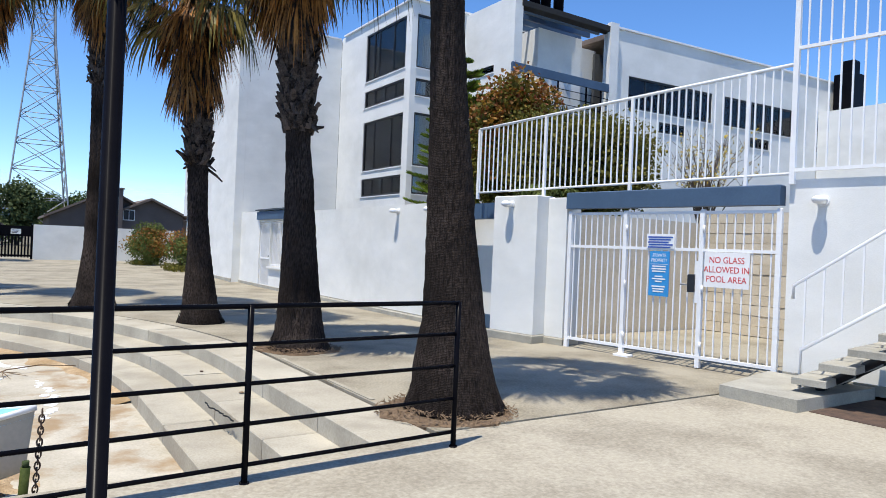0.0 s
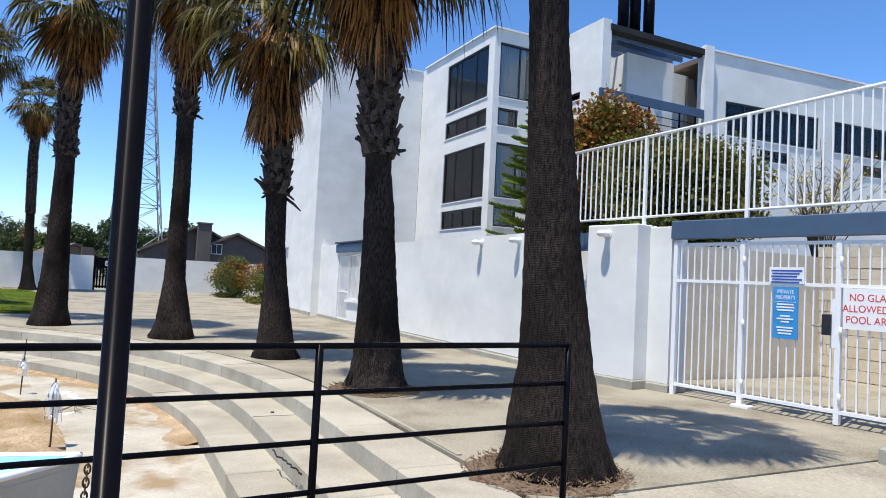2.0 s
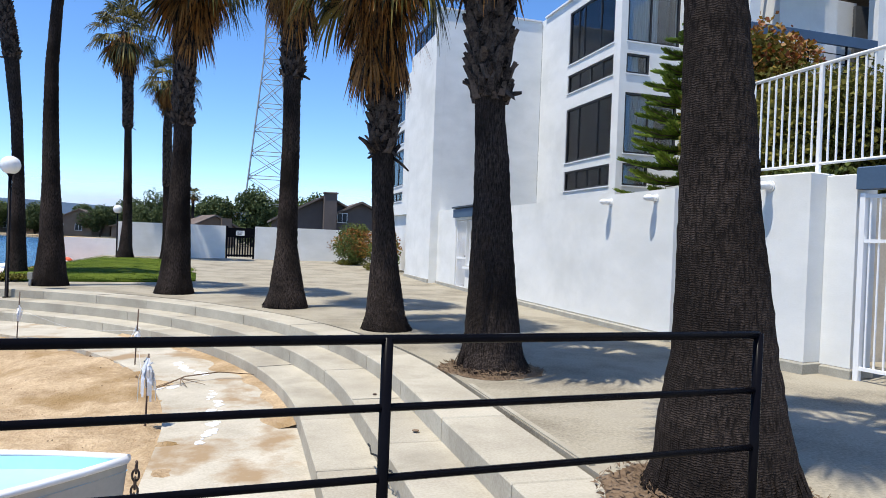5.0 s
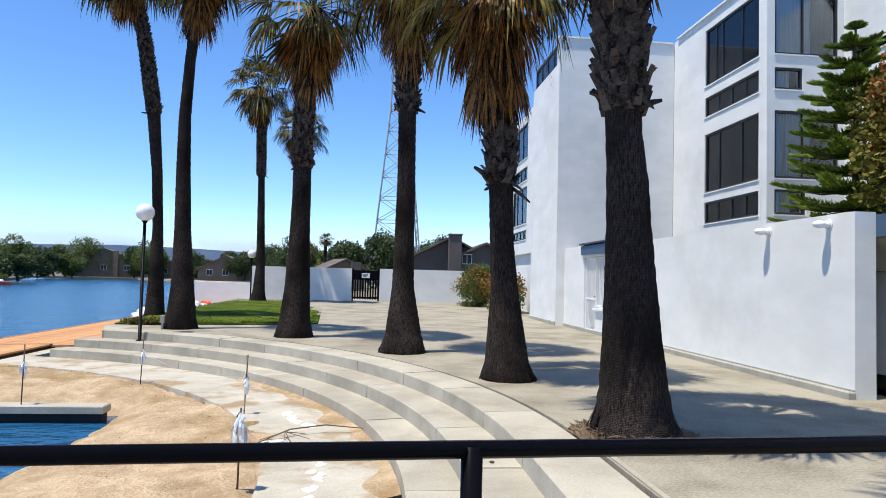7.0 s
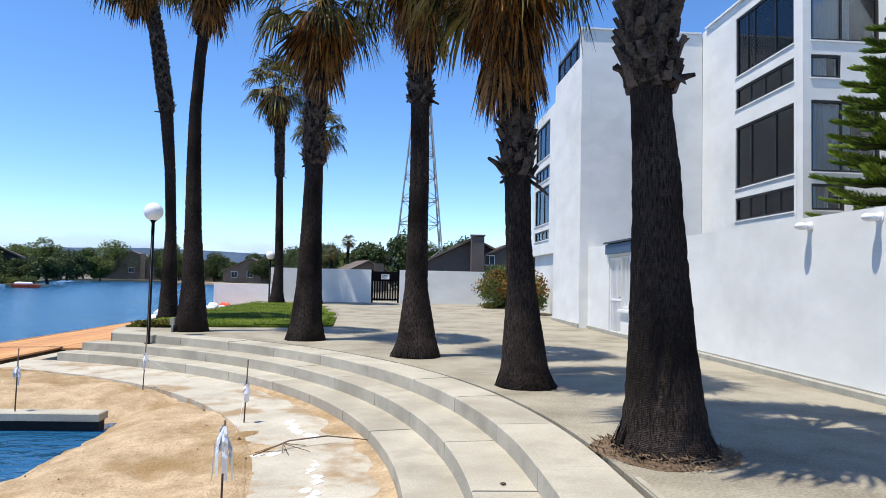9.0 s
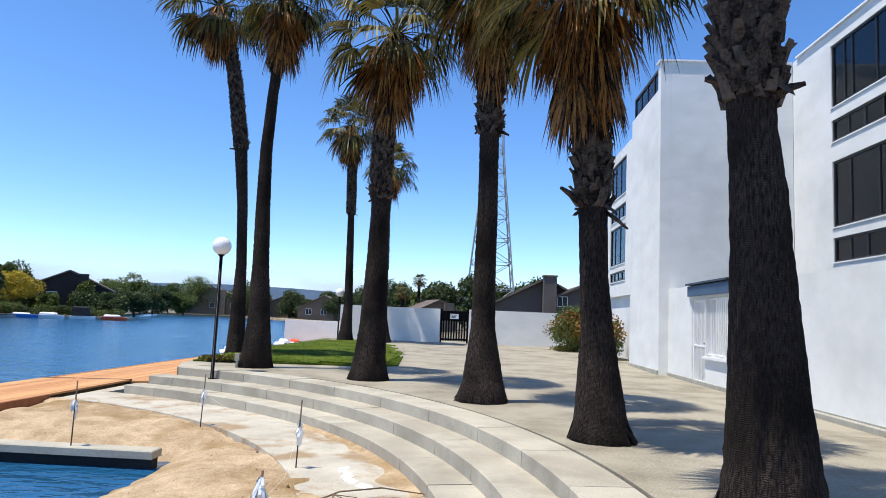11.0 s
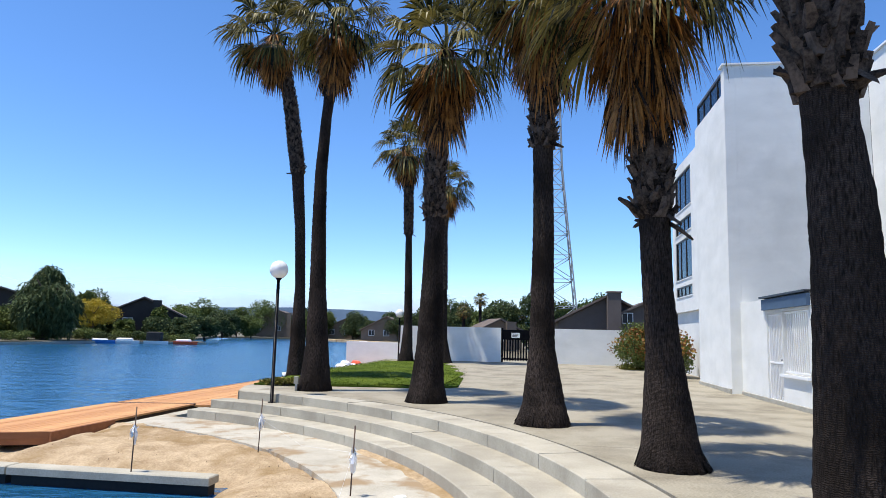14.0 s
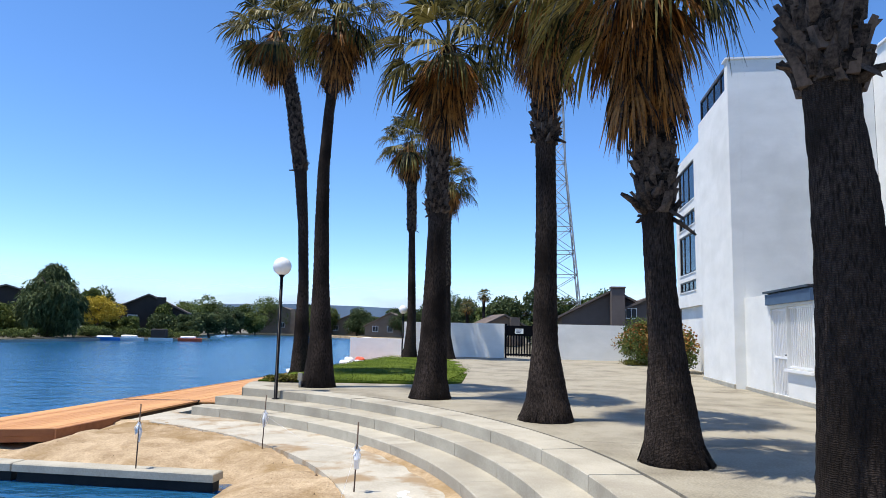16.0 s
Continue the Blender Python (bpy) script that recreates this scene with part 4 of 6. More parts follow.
def build_pool_gate():
    gate = thing("pool_gate", "white steel picket pool gate with three panels", "gate", GATE, kind="structure")
    for s in (0.0, 0.98, 2.14, 3.12):
        part("post", boxbm(s - 0.03, s + 0.03, -0.03, 0.03, 0.0, 2.11, c=0.008), "white", gate)
    for s0, s1, n in ((0.03, 0.95, 9), (1.01, 2.11, 11), (2.17, 3.09, 8)):
        for z in (0.12, 1.55, 2.05):
            part("rail", boxbm(s0, s1, -0.022, 0.022, z, z + 0.04), "white", gate)
        pickets(gate, s0, s1, 0.16, 1.55, n, 0.017)
        pickets(gate, s0, s1, 1.59, 2.05, n, 0.017)
    part("foot_plate", boxbm(0.92, 1.16, -0.12, 0.02, 0.0, 0.035, c=0.01), "white", gate)
    part("lock_box", boxbm(1.98, 2.08, -0.06, 0.02, 1.0, 1.24, c=0.01), "frame", gate)
    part("lever", tubebm([(1.99, -0.08, 1.1), (1.89, -0.08, 1.1)], 0.012, 8), "steel", gate)
    part("strike_plate", boxbm(2.08, 2.13, -0.035, 0.03, 0.86, 1.42), "white", gate)
    for s in (0.98, 2.14):
        for z in (0.25, 1.0, 1.8):
            part("hinge", tubebm([(s + 0.035, -0.035, z), (s + 0.035, -0.035, z + 0.1)], 0.016, 8), "white", gate)
    sign = thing("no_glass_sign", "white sign with red capitals on the pool gate", "sign", GATE)
    part("panel", boxbm(2.20, 2.79, -0.042, -0.026, 1.085, 1.545), "sign_white", sign)
    for i, t in enumerate(("NO GLASS", "ALLOWED IN", "POOL AREA")):
        word(t, 2.495, 1.44 - 0.125 * i, 0.115, "sign_red", sign, squeeze=0.86)
    sign = thing("private_property_sign", "tall bright blue sign with white capitals", "sign", GATE)
    part("panel", boxbm(1.40, 1.70, -0.042, -0.026, 0.91, 1.535), "sign_blue", sign)
    word("PRIVATE", 1.55, 1.475, 0.068, "sign_white", sign, squeeze=0.8)
    word("PROPERTY", 1.55, 1.405, 0.068, "sign_white", sign, squeeze=0.75)
    for i, w in enumerate((0.2, 0.22, 0.2, 0.0, 0.12, 0.2, 0.1, 0.0, 0.2, 0.18, 0.16)):
        if w:
            part("text_bar", boxbm(1.55 - w / 2, 1.55 + w / 2, -0.046, -0.0425, 1.315 - 0.035 * i, 1.333 - 0.035 * i), "sign_white", sign)
    part("rule", boxbm(1.42, 1.68, -0.046, -0.0425, 1.352, 1.357), "sign_white", sign)
    sign = thing("notice_sign", "small white notice with blue lines of writing", "sign", GATE)
    part("panel", boxbm(1.345, 1.765, -0.042, -0.026, 1.575, 1.775), "sign_white", sign)
    for i in range(5):
        part("text_bar", boxbm(1.37 + 0.012 * (i % 2), 1.74 - 0.03 * (i % 3), -0.046, -0.0425, 1.74 - 0.035 * i - 0.02, 1.74 - 0.035 * i), "sign_navy", sign)
    struct("beam_gate", local(boxbm(-0.06, 3.13, -0.06, 0.12, 2.15, 2.40, c=0.012)), "blue", "slate-blue timber beam over the pool gate", "beam")
    # pillars and the wall beside the stair
    struct("pillar_front", local(boxbm(-1.36, -0.44, -0.30, 0.15, 0.14, 2.36, c=0.015)), "stucco", "thick white stucco pillar", "pillar")
    struct("pillar_base", local(boxbm(-1.40, -0.42, -0.34, 0.2, 0.0, 0.136, c=0.02)), "curb", "rough concrete foot of the pillar", "pillar")
    struct("pillar_side", local(boxbm(-0.436, -0.07, -0.02, 0.35, 0.12, 2.33, c=0.01)), "stucco", "narrow white stucco pier beside the gate", "pillar")
    struct("pillar_side_base", local(boxbm(-0.42, -0.05, -0.05, 0.38, 0.0, 0.116, c=0.02)), "curb", "rough concrete foot of the pier", "pillar")
    struct("wall_stair", local(boxbm(3.2, 9.5, 0.05, 0.35, 0.12, 2.46)), "stucco", "white stucco wall beside the stair", "wall")
    struct("wall_stair_base", local(boxbm(3.2, 9.5, 0.03, 0.36, 0.0, 0.116)), "curb", "concrete foot of the white wall", "kerb")
    # recess between the garden wall and the pillar
    struct("recess_wall", boxbm(8.45, 8.6, 8.25, 10.6, 0.25, 2.2), "stucco", "white wall set back between wall and pillar", "wall")
    struct("garden_bed", boxbm(8.02, 8.74, 10.05, 17.8, 1.6, 2.18), "soil", "soil bed behind the white wall", "ground")
    struct("recess_beam", boxbm(8.0, 8.2, 8.4, 10.0, 2.02, 2.3), "blue", "slate-blue beam over the recess", "beam")
    struct("recess_base", boxbm(8.40, 8.5, 8.2, 10.0, 0.0, 0.245), "blue", "blue board at the foot of the recess", "trim")
    # guard rail over the gate, in two heights
    guard = thing("guard_railing", "white steel picket guard rail over the pool gate", "railing", GATE, kind="structure")
    part("rail", tubebm([(-2.06, 0, 3.60), (3.22, 0, 3.86)], 0.024, 8), "white", guard)
    part("rail", tubebm([(-2.06, 0, 2.47), (3.22, 0, 2.53)], 0.018, 8), "white", guard)
    n = 50
    for i in range(n):
        s = -2.02 + 5.2 * i / n
        t = (s + 2.06) / 5.28
        part("picket", boxbm(s - 0.009, s + 0.009, -0.009, 0.009, 2.47 + 0.06 * t, 3.60 + 0.26 * t), "white", guard)
    for s in (-2.06, -0.57, 1.01, 2.68):
        t = (s + 2.06) / 5.28
        part("post", boxbm(s - 0.022, s + 0.022, -0.022, 0.022, 2.36, 3.60 + 0.26 * t), "white", guard)
    tall = thing("tall_guard_railing", "tall white two-tier picket rail at the landing", "railing", GATE, kind="structure")
    part("post", boxbm(3.21, 3.27, -0.03, 0.03, 2.4, 5.6), "white", tall)
    for z in (2.55, 4.03, 5.5):
        part("rail", boxbm(3.27, 6.5, -0.02, 0.02, z, z + 0.04), "white", tall)
    pickets(tall, 3.3, 6.5, 2.59, 4.03, 26, 0.018)
    pickets(tall, 3.3, 6.5, 4.07, 5.5, 26, 0.018)
    # stair at the landing side
    stair = thing("outdoor_stair", "open concrete-tread stair with a white rail", "stairs", GATE, kind="structure")
    for i in range(9):
        s, z = 3.74 + 0.255 * i, 0.27 + 0.178 * i
        part("tread", boxbm(s, s + 0.33, -1.2, -0.06, z - 0.075, z, c=0.008), "curb", stair)
    for n_ in (-0.2, -0.85):
        part("stringer", tubebm([(3.88, n_, 0.12), (6.0, n_, 1.60)], 0.05, 6), "frame", stair)
    for n_ in (-0.9,):
        part("hand_rail", tubebm([(3.62, n_, 1.06), (3.62, n_, 1.20), (6.0, n_, 2.90)], 0.018, 8), "white", stair)
        part("bottom_rail", tubebm([(3.72, n_, 0.13), (3.72, n_, 0.52), (6.0, n_, 2.14)], 0.02, 8), "white", stair)
        for i in range(12):
            s = 3.74 + 0.18 * i
            z = 0.55 + 0.712 * (s - 3.74)
            part("picket", boxbm(s - 0.008, s + 0.008, n_ - 0.008, n_ + 0.008, z, z + 0.72), "white", stair)
    struct("stair_block", prism(bmesh.new(), [(7.24, 2.92), (8.8, 2.92), (8.62, 4.05), (7.20, 3.74)], -0.05, 0.115), "curb", "low concrete block at the foot of the stair", "kerb")
    # patch coloured dark both for soil and for the shade of the treads
    struct("stair_bed", prism(bmesh.new(), [(7.5, 0.9), (9.0, 0.9), (8.75, 2.9), (7.42, 2.9)], -0.05, -0.004), "rust", "dark soil and painted shade under the open stair", "ground")
    # pool court behind the gate and the garden terrace above it
    struct("court_floor", boxbm(8.4, 16, -6, 8.2, -0.3, -0.012), "plaza", "sunlit beige court behind the pool gate", "floor")
    court = thing("court_wall", "beige block retaining wall of the pool court", "wall", kind="structure")
    rnd = random.Random(5)
    z = 0.0
    while z < 2.2:
        y = -5.5 - 0.2 * (round(z / 0.2) % 2)
        while y < 8.3:
            part("block", boxbm(13.0 - rnd.uniform(0, 0.012), 13.3, y, y + 0.392, z, z + 0.192), "stone", court)
            y += 0.4
        z += 0.2
    part("core", boxbm(13.06, 13.5, -5.6, 8.3, 0, 2.22), "stone", court)
    struct("court_side", boxbm(8.62, 13.0, 8.25, 8.42, -0.05, 2.2), "stone", "beige side wall of the pool court", "wall")
    struct("terrace", prism(bmesh.new(), [(8.75, 8.45), (13.5, 8.45), (13.5, -6), (60, -6), (60, 40), (11.3, 40), (11.3, 17.8), (8.75, 17.8)], 0.0, 2.2), "soil", "raised garden bed behind the white wall", "ground")


def wall_light(m):
    lamp = thing("wall_light", "small white dome light on a white wall", "wall light", m, "wall lights")
    bm = bmesh.new()
    for i in range(7):
        pass
    ball(bm, (-0.14, 0, 0), 0.085, 8, 12, 0.62)
    part("dome", bm, "white", lamp)
    part("arm", tubebm([(-0.08, 0, 0), (0.0, 0, 0)], 0.05, 10), "white", lamp)
    part("back_plate", tubebm([(-0.012, 0, 0), (0.0, 0, 0)], 0.07, 12), "white", lamp)
    return lamp


build_ground()
build_plaza()
build_steps()
build_sand()
build_debris()
build_deck()
build_lawn()
build_walls()
build_house()
build_pool_gate()
first = wall_light(pose(7.72, 11.8, 2.2))
copy_thing(first, pose(7.72, 10.43, 2.2))
q = GATE @ Vector((-0.98, -0.30, 2.22))
copy_thing(first, pose(q.x, q.y, q.z, 0, 0, 9.8))
q = GATE @ Vector((3.58, 0.05, 2.2))
copy_thing(first, pose(q.x, q.y, q.z, 0, 0, 9.8))


# ---- plants ----
def raw(name, verts, faces, material, parent=None, label="", smooth=False):
    me = bpy.data.meshes.new(name)
    me.from_pydata(verts, [], faces)
    me.materials.append(M[material])
    if smooth:
        me.polygons.foreach_set("use_smooth", [True] * len(me.polygons))
    ob = new(name, me)
    if parent:
        ob.parent = parent
    if label:
        ob["label"] = label
    return ob


def fan(verts, faces, base, azim, elev, stalk, size, n, spread, droop, rnd, width=1.0):
    """A palm fan: a stalk, then narrow blades that part and hang at their ends."""
    d = Vector((math.cos(azim) * math.cos(elev), math.sin(azim) * math.cos(elev), math.sin(elev)))
    side = Vector((-math.sin(azim), math.cos(azim), 0))
    up = side.cross(d) * -1 if side.cross(d).z < 0 else side.cross(d)
    base = Vector(base)
    hub = base + d * stalk + Vector((0, 0, -0.10 * stalk * max(0.0, math.cos(elev))))
    k = len(verts)
    for p, w in ((base, 0.028), (base.lerp(hub, 0.5) + up * 0.04 * stalk, 0.02), (hub, 0.016)):
        verts.extend([p + side * w, p - side * w, p - up * w * 0.8])
    for s in (0, 3):
        for a, b in ((0, 1), (1, 2), (2, 0)):
            faces.append((k + s + a, k + s + b, k + s + 3 + b, k + s + 3 + a))
    for i in range(n):
        t = (i + 0.5) / n * 2 - 1
        a = t * spread + rnd.uniform(-0.03, 0.03)
        ray = d * math.cos(a) + side * math.sin(a)
        cup = up * (0.10 * size * (1 - abs(t)))
        ln = size * (1.0 - 0.22 * abs(t) ** 2) * rnd.uniform(0.86, 1.08)
        w = ln * math.sin(spread / n) * 0.95 * width
        across = (side * math.cos(a) - d * math.sin(a))
        k = len(verts)
        hang = droop * rnd.uniform(0.7, 1.35)
        twist = up * rnd.uniform(-0.5, 0.5)
        for f, wf in ((0.04, 0.06), (0.45, 0.47), (0.75, 0.40), (1.0, 0.04)):
            g = max(0.0, f - 0.35) / 0.65
            c = hub + ray * (ln * f * (1 - 0.25 * hang * g)) + cup * f - Vector((0, 0, hang * ln * 0.62 * g ** 1.6))
            x = (across + twist * g).normalized() * (w * wf)
            verts.extend([c - x, c + x + up * (w * wf * 0.35)])
        for s in range(3):
            faces.append((k + 2 * s, k + 2 * s + 1, k + 2 * s + 3, k + 2 * s + 2))


def palm(label, line, z_boot, z_skirt, z_crown, size, seed, boots=True, live=30, dead=84, scale=0.78):
    rnd = random.Random(seed)
    tree = thing("palm_tree", label, "palm tree", group="palms along the promenade")
    zs = [p[2] for p in line]

    def at(z):
        return Vector((float(np.interp(z, zs, [p[0] for p in line])), float(np.interp(z, zs, [p[1] for p in line])), z)), float(np.interp(z, zs, [p[3] for p in line]))

    # trunk with shallow ridges and a frayed flare
    verts, faces, n = [], [], 64
    levels = int((z_crown - 0.0) / 0.05)
    for i in range(levels + 1):
        z = z_crown * i / levels
        c, r = at(z)
        ringy = 0.002 * math.sin(i * 1.9 + seed) + rnd.uniform(-0.0025, 0.0025)
        for k in range(n):
            a = 2 * math.pi * k / n
            p = Vector((math.cos(a) * 3.0, math.sin(a) * 3.0, z * 1.1 + seed * 7.0))
            rr = r * (1 + 0.012 * noise.noise(Vector((p.x, p.y, z * 0.4 + seed * 7))) + 0.009 * noise.noise(Vector((p.x * 2, p.y * 2, z * 0.3)))) + ringy + rnd.uniform(-0.004, 0.004)
            if z < 0.32:
                rr += (0.055 * max(0.0, noise.noise(Vector((p.x * 3.4, p.y * 3.4, seed)))) + 0.012 * (k % 2)) * (1 - z / 0.32)
            verts.append((c.x + rr * math.cos(a), c.y + rr * math.sin(a), z - (0.06 if i == 0 else 0)))
    for i in range(levels):
        for k in range(n):
            j = (k + 1) % n
            faces.append((i * n + k, i * n + j, (i + 1) * n + j, (i + 1) * n + k))
    for i in range(110):
        a = rnd.uniform(0, 2 * math.pi)
        out, sd = Vector((math.cos(a), math.sin(a), 0)), Vector((-math.sin(a), math.cos(a), 0))
        top = rnd.uniform(0.06, 0.24)
        c0, r0 = at(zs[0])
        c1, r1 = at(zs[0] + top)
        foot = c0 + out * (r0 + rnd.uniform(0.005, 0.04))
        foot.z = zs[0] + rnd.uniform(-0.02, 0.03)
        head = c1 + out * (r1 + 0.004)
        w = rnd.uniform(0.018, 0.04)
        k = len(verts)
        verts.extend([foot - sd * w, foot + sd * w, head + sd * w * 0.6, head - sd * w * 0.6, foot - out * 0.02])
        faces.extend([(k, k + 1, k + 2, k + 3), (k, k + 4, k + 1)])
    raw("trunk", verts, faces, "trunk", tree, smooth=True)
    # old leaf bases
    if boots:
        verts, faces = [], []
        z, i = z_boot, 0
        while z < z_skirt + 0.5:
            c, r = at(z)
            a = i * 2.39996 + rnd.uniform(-0.15, 0.15)
            out = Vector((math.cos(a), math.sin(a), 0))
            sd = Vector((-math.sin(a), math.cos(a), 0))
            w, h, lift = 0.08 * size * scale * rnd.uniform(0.7, 1.2), 0.165 * size * scale * rnd.uniform(0.7, 1.35), rnd.uniform(0.02, 0.13) * size * scale
            p = c + out * (r * 0.92)
            lean = sd * rnd.uniform(-0.06, 0.06)
            k = len(verts)
            verts.extend([p - sd * w, p + sd * w, p + Vector((0, 0, h)) + sd * w * 0.4 + out * lift + lean, p + Vector((0, 0, h)) - sd * w * 0.4 + out * lift + lean,
                          p + out * 0.07 * size * scale, p + Vector((0, 0, h * 0.95)) + out * (lift + 0.045 * scale) + lean * scale])
            faces.extend([(k, k + 4, k + 5, k + 3), (k + 4, k + 1, k + 2, k + 5), (k + 3, k + 5, k + 2), (k, k + 1, k + 4), (k, k + 3, k + 2, k + 1)])
            i += 1
            z += 0.0085 * scale ** 1.3 / max(0.6, size)
        # a few broken stalks that stick out at the lower rim
        for s in range(7):
            c, r = at(z_boot + rnd.uniform(-0.02, 0.25))
            a = rnd.uniform(0, 6.28)
            out = Vector((math.cos(a), math.sin(a), 0))
            sd = Vector((-math.sin(a), math.cos(a), 0))
            p0, p1 = c + out * r * 0.9, c + out * (r + rnd.uniform(0.05, 0.15) * size) + Vector((0, 0, rnd.uniform(-0.12, 0.2)))
            k = len(verts)
            verts.extend([p0 - sd * 0.05, p0 + sd * 0.05, p0 + Vector((0, 0, 0.05)), p1 - sd * 0.03, p1 + sd * 0.03, p1 + Vector((0, 0, 0.03))])
            faces.extend([(k, k + 1, k + 4, k + 3), (k + 1, k + 2, k + 5, k + 4), (k + 2, k, k + 3, k + 5), (k + 3, k + 4, k + 5)])
        raw("leaf_sheath", verts, faces, "boot", tree, "grey-brown overlapping old leaf bases")
    # hanging dead fronds
    verts, faces = [], []
    for i in range(dead):
        f = (i + 0.5) / dead
        z = z_skirt + 1.05 * size + (z_crown - z_skirt - 0.85 * size) * f
        c, r = at(min(z, z_crown))
        a = i * 2.39996 + rnd.uniform(-0.3, 0.3)
        el = radians(rnd.uniform(-89, -74) + 46 * f ** 1.4 * rnd.random())
        fan(verts, faces, c + Vector((math.cos(a), math.sin(a), 0)) * r, a, el, 0.42 * size * rnd.uniform(0.6, 1.25), 0.80 * size * rnd.uniform(0.6, 1.15), 14, radians(rnd.uniform(20, 50)), 0.5, rnd, rnd.uniform(0.8, 1.2))
    raw("skirt", verts, faces, "skirt", tree, "brown hanging skirt of dead fronds")
    # live crown
    verts, faces = [], []
    c, r = at(z_crown)
    for i in range(live):
        f = (i + 0.5) / live
        a = i * 2.39996 + rnd.uniform(-0.25, 0.25)
        el = radians(-40 + 120 * f ** 1.15 + rnd.uniform(-10, 10))
        fan(verts, faces, c + Vector((math.cos(a) * r * 0.7, math.sin(a) * r * 0.7, 0.10 * size * f)), a, el, 0.74 * size * rnd.uniform(0.75, 1.2), 0.92 * size * rnd.uniform(0.85, 1.12), 28, radians(rnd.uniform(80, 112)), rnd.uniform(0.6, 1.15) * (1.15 - 0.5 * f), rnd, 0.92)
    raw("crown", verts, faces, "frond", tree, "grey-green drooping fan fronds")
    return tree


PALMS = [
    ("dark rough palm trunk in a litter-filled pit by the railing", [(4.21, 4.38, 0.00, 0.440), (4.20, 4.38, 0.18, 0.390), (4.17, 4.38, 0.43, 0.350), (4.16, 4.38, 0.83, 0.282), (4.13, 4.38, 1.23, 0.248), (4.09, 4.38, 1.63, 0.220), (4.07, 4.38, 2.02, 0.202), (4.04, 4.38, 2.42, 0.182), (4.01, 4.38, 2.81, 0.166), (3.98, 4.38, 3.20, 0.152), (3.90, 4.38, 4.60, 0.150), (3.76, 4.38, 7.60, 0.150)], 5.4, 5.9, 7.6, 1.0, 1, True, 30, 90),
    ("palm with a flared fibrous foot and grey leaf bases", [(4.19, 8.12, 0.00, 0.400), (4.18, 8.12, 0.15, 0.345), (4.17, 8.12, 0.44, 0.305), (4.15, 8.12, 0.90, 0.262), (4.13, 8.12, 1.35, 0.234), (4.11, 8.12, 1.82, 0.205), (4.09, 8.12, 2.28, 0.189), (4.05, 8.12, 2.75, 0.161), (4.03, 8.12, 3.30, 0.185), (3.99, 8.12, 3.90, 0.190), (3.86, 8.12, 6.20, 0.170)], 2.92, 4.1, 6.2, 1.15, 2),
    ("palm with a full brown skirt and jutting stubs", [(3.66, 11.36, 0.00, 0.370), (3.64, 11.36, 0.15, 0.311), (3.61, 11.36, 0.64, 0.255), (3.58, 11.36, 1.25, 0.186), (3.53, 11.36, 1.88, 0.165), (3.51, 11.36, 2.52, 0.167), (3.48, 11.36, 3.30, 0.180), (3.33, 11.36, 5.75, 0.170)], 2.68, 3.45, 5.75, 1.0, 3, True, 30, 90),
    ("straight palm with a ragged collar of leaf bases", [(2.31, 14.55, 0.00, 0.415), (2.33, 14.55, 0.30, 0.340), (2.30, 14.55, 1.19, 0.201), (2.30, 14.55, 2.09, 0.180), (2.31, 14.55, 3.02, 0.168), (2.30, 14.55, 3.96, 0.160), (2.29, 14.55, 4.60, 0.165), (2.25, 14.55, 7.30, 0.150)], 4.42, 5.15, 7.3, 1.0, 4),
    ("tall palm with a brown skirt beside the steps", [(0.03, 17.36, 0.00, 0.410), (0.04, 17.36, 0.43, 0.332), (0.07, 17.36, 1.12, 0.276), (0.08, 17.36, 2.28, 0.221), (0.10, 17.36, 3.47, 0.194), (0.08, 17.36, 4.40, 0.185), (0.12, 17.36, 5.40, 0.180), (0.27, 17.36, 7.40, 0.150)], 3.75, 5.25, 7.4, 1.12, 5, True, 30, 84, 0.6),
    ("slender curved palm in a pair by the water", [(-2.90, 19.10, 0.00, 0.400), (-2.88, 19.10, 0.39, 0.334), (-2.88, 19.10, 1.05, 0.264), (-2.93, 19.10, 2.40, 0.193), (-2.97, 19.10, 3.76, 0.169), (-2.99, 19.10, 5.16, 0.143), (-2.92, 19.10, 6.58, 0.124), (-2.85, 19.10, 7.30, 0.135), (-2.73, 19.10, 8.90, 0.140)], 7.1, 7.15, 9.0, 0.95, 6),
    ("slender leaning palm in a pair by the water", [(-4.54, 22.40, -0.05, 0.360), (-4.54, 22.40, 0.10, 0.277), (-4.54, 22.40, 0.98, 0.215), (-4.55, 22.40, 2.62, 0.145), (-4.64, 22.40, 4.28, 0.147), (-4.81, 22.40, 5.98, 0.181), (-5.09, 22.40, 7.73, 0.175), (-5.27, 22.40, 8.62, 0.168), (-5.77, 22.40, 10.30, 0.150)], 5.96, 8.67, 10.3, 1.1, 7, True, 30, 84, 0.5),
    ("tall thin palm on the lawn by the far wall", [(-3.70, 34.60, 0.10, 0.380), (-3.68, 34.60, 0.60, 0.280), (-3.64, 34.60, 1.80, 0.200), (-3.74, 34.60, 5.90, 0.150), (-3.76, 34.60, 6.10, 0.190), (-3.83, 34.60, 8.80, 0.200), (-4.00, 34.60, 10.20, 0.150)], 6.0, 8.5, 10.3, 1.15, 8, True, 30, 84, 0.5),
    ("shorter palm with a ragged trunk by the far wall", [(-1.83, 34.00, 0.10, 0.360), (-1.85, 34.00, 0.50, 0.270), (-1.90, 34.00, 1.20, 0.180), (-1.95, 34.00, 3.40, 0.170), (-2.02, 34.00, 6.00, 0.165), (-1.90, 34.00, 8.20, 0.170)], 3.4, 6.7, 8.2, 0.95, 9, True, 30, 84, 0.5),
]
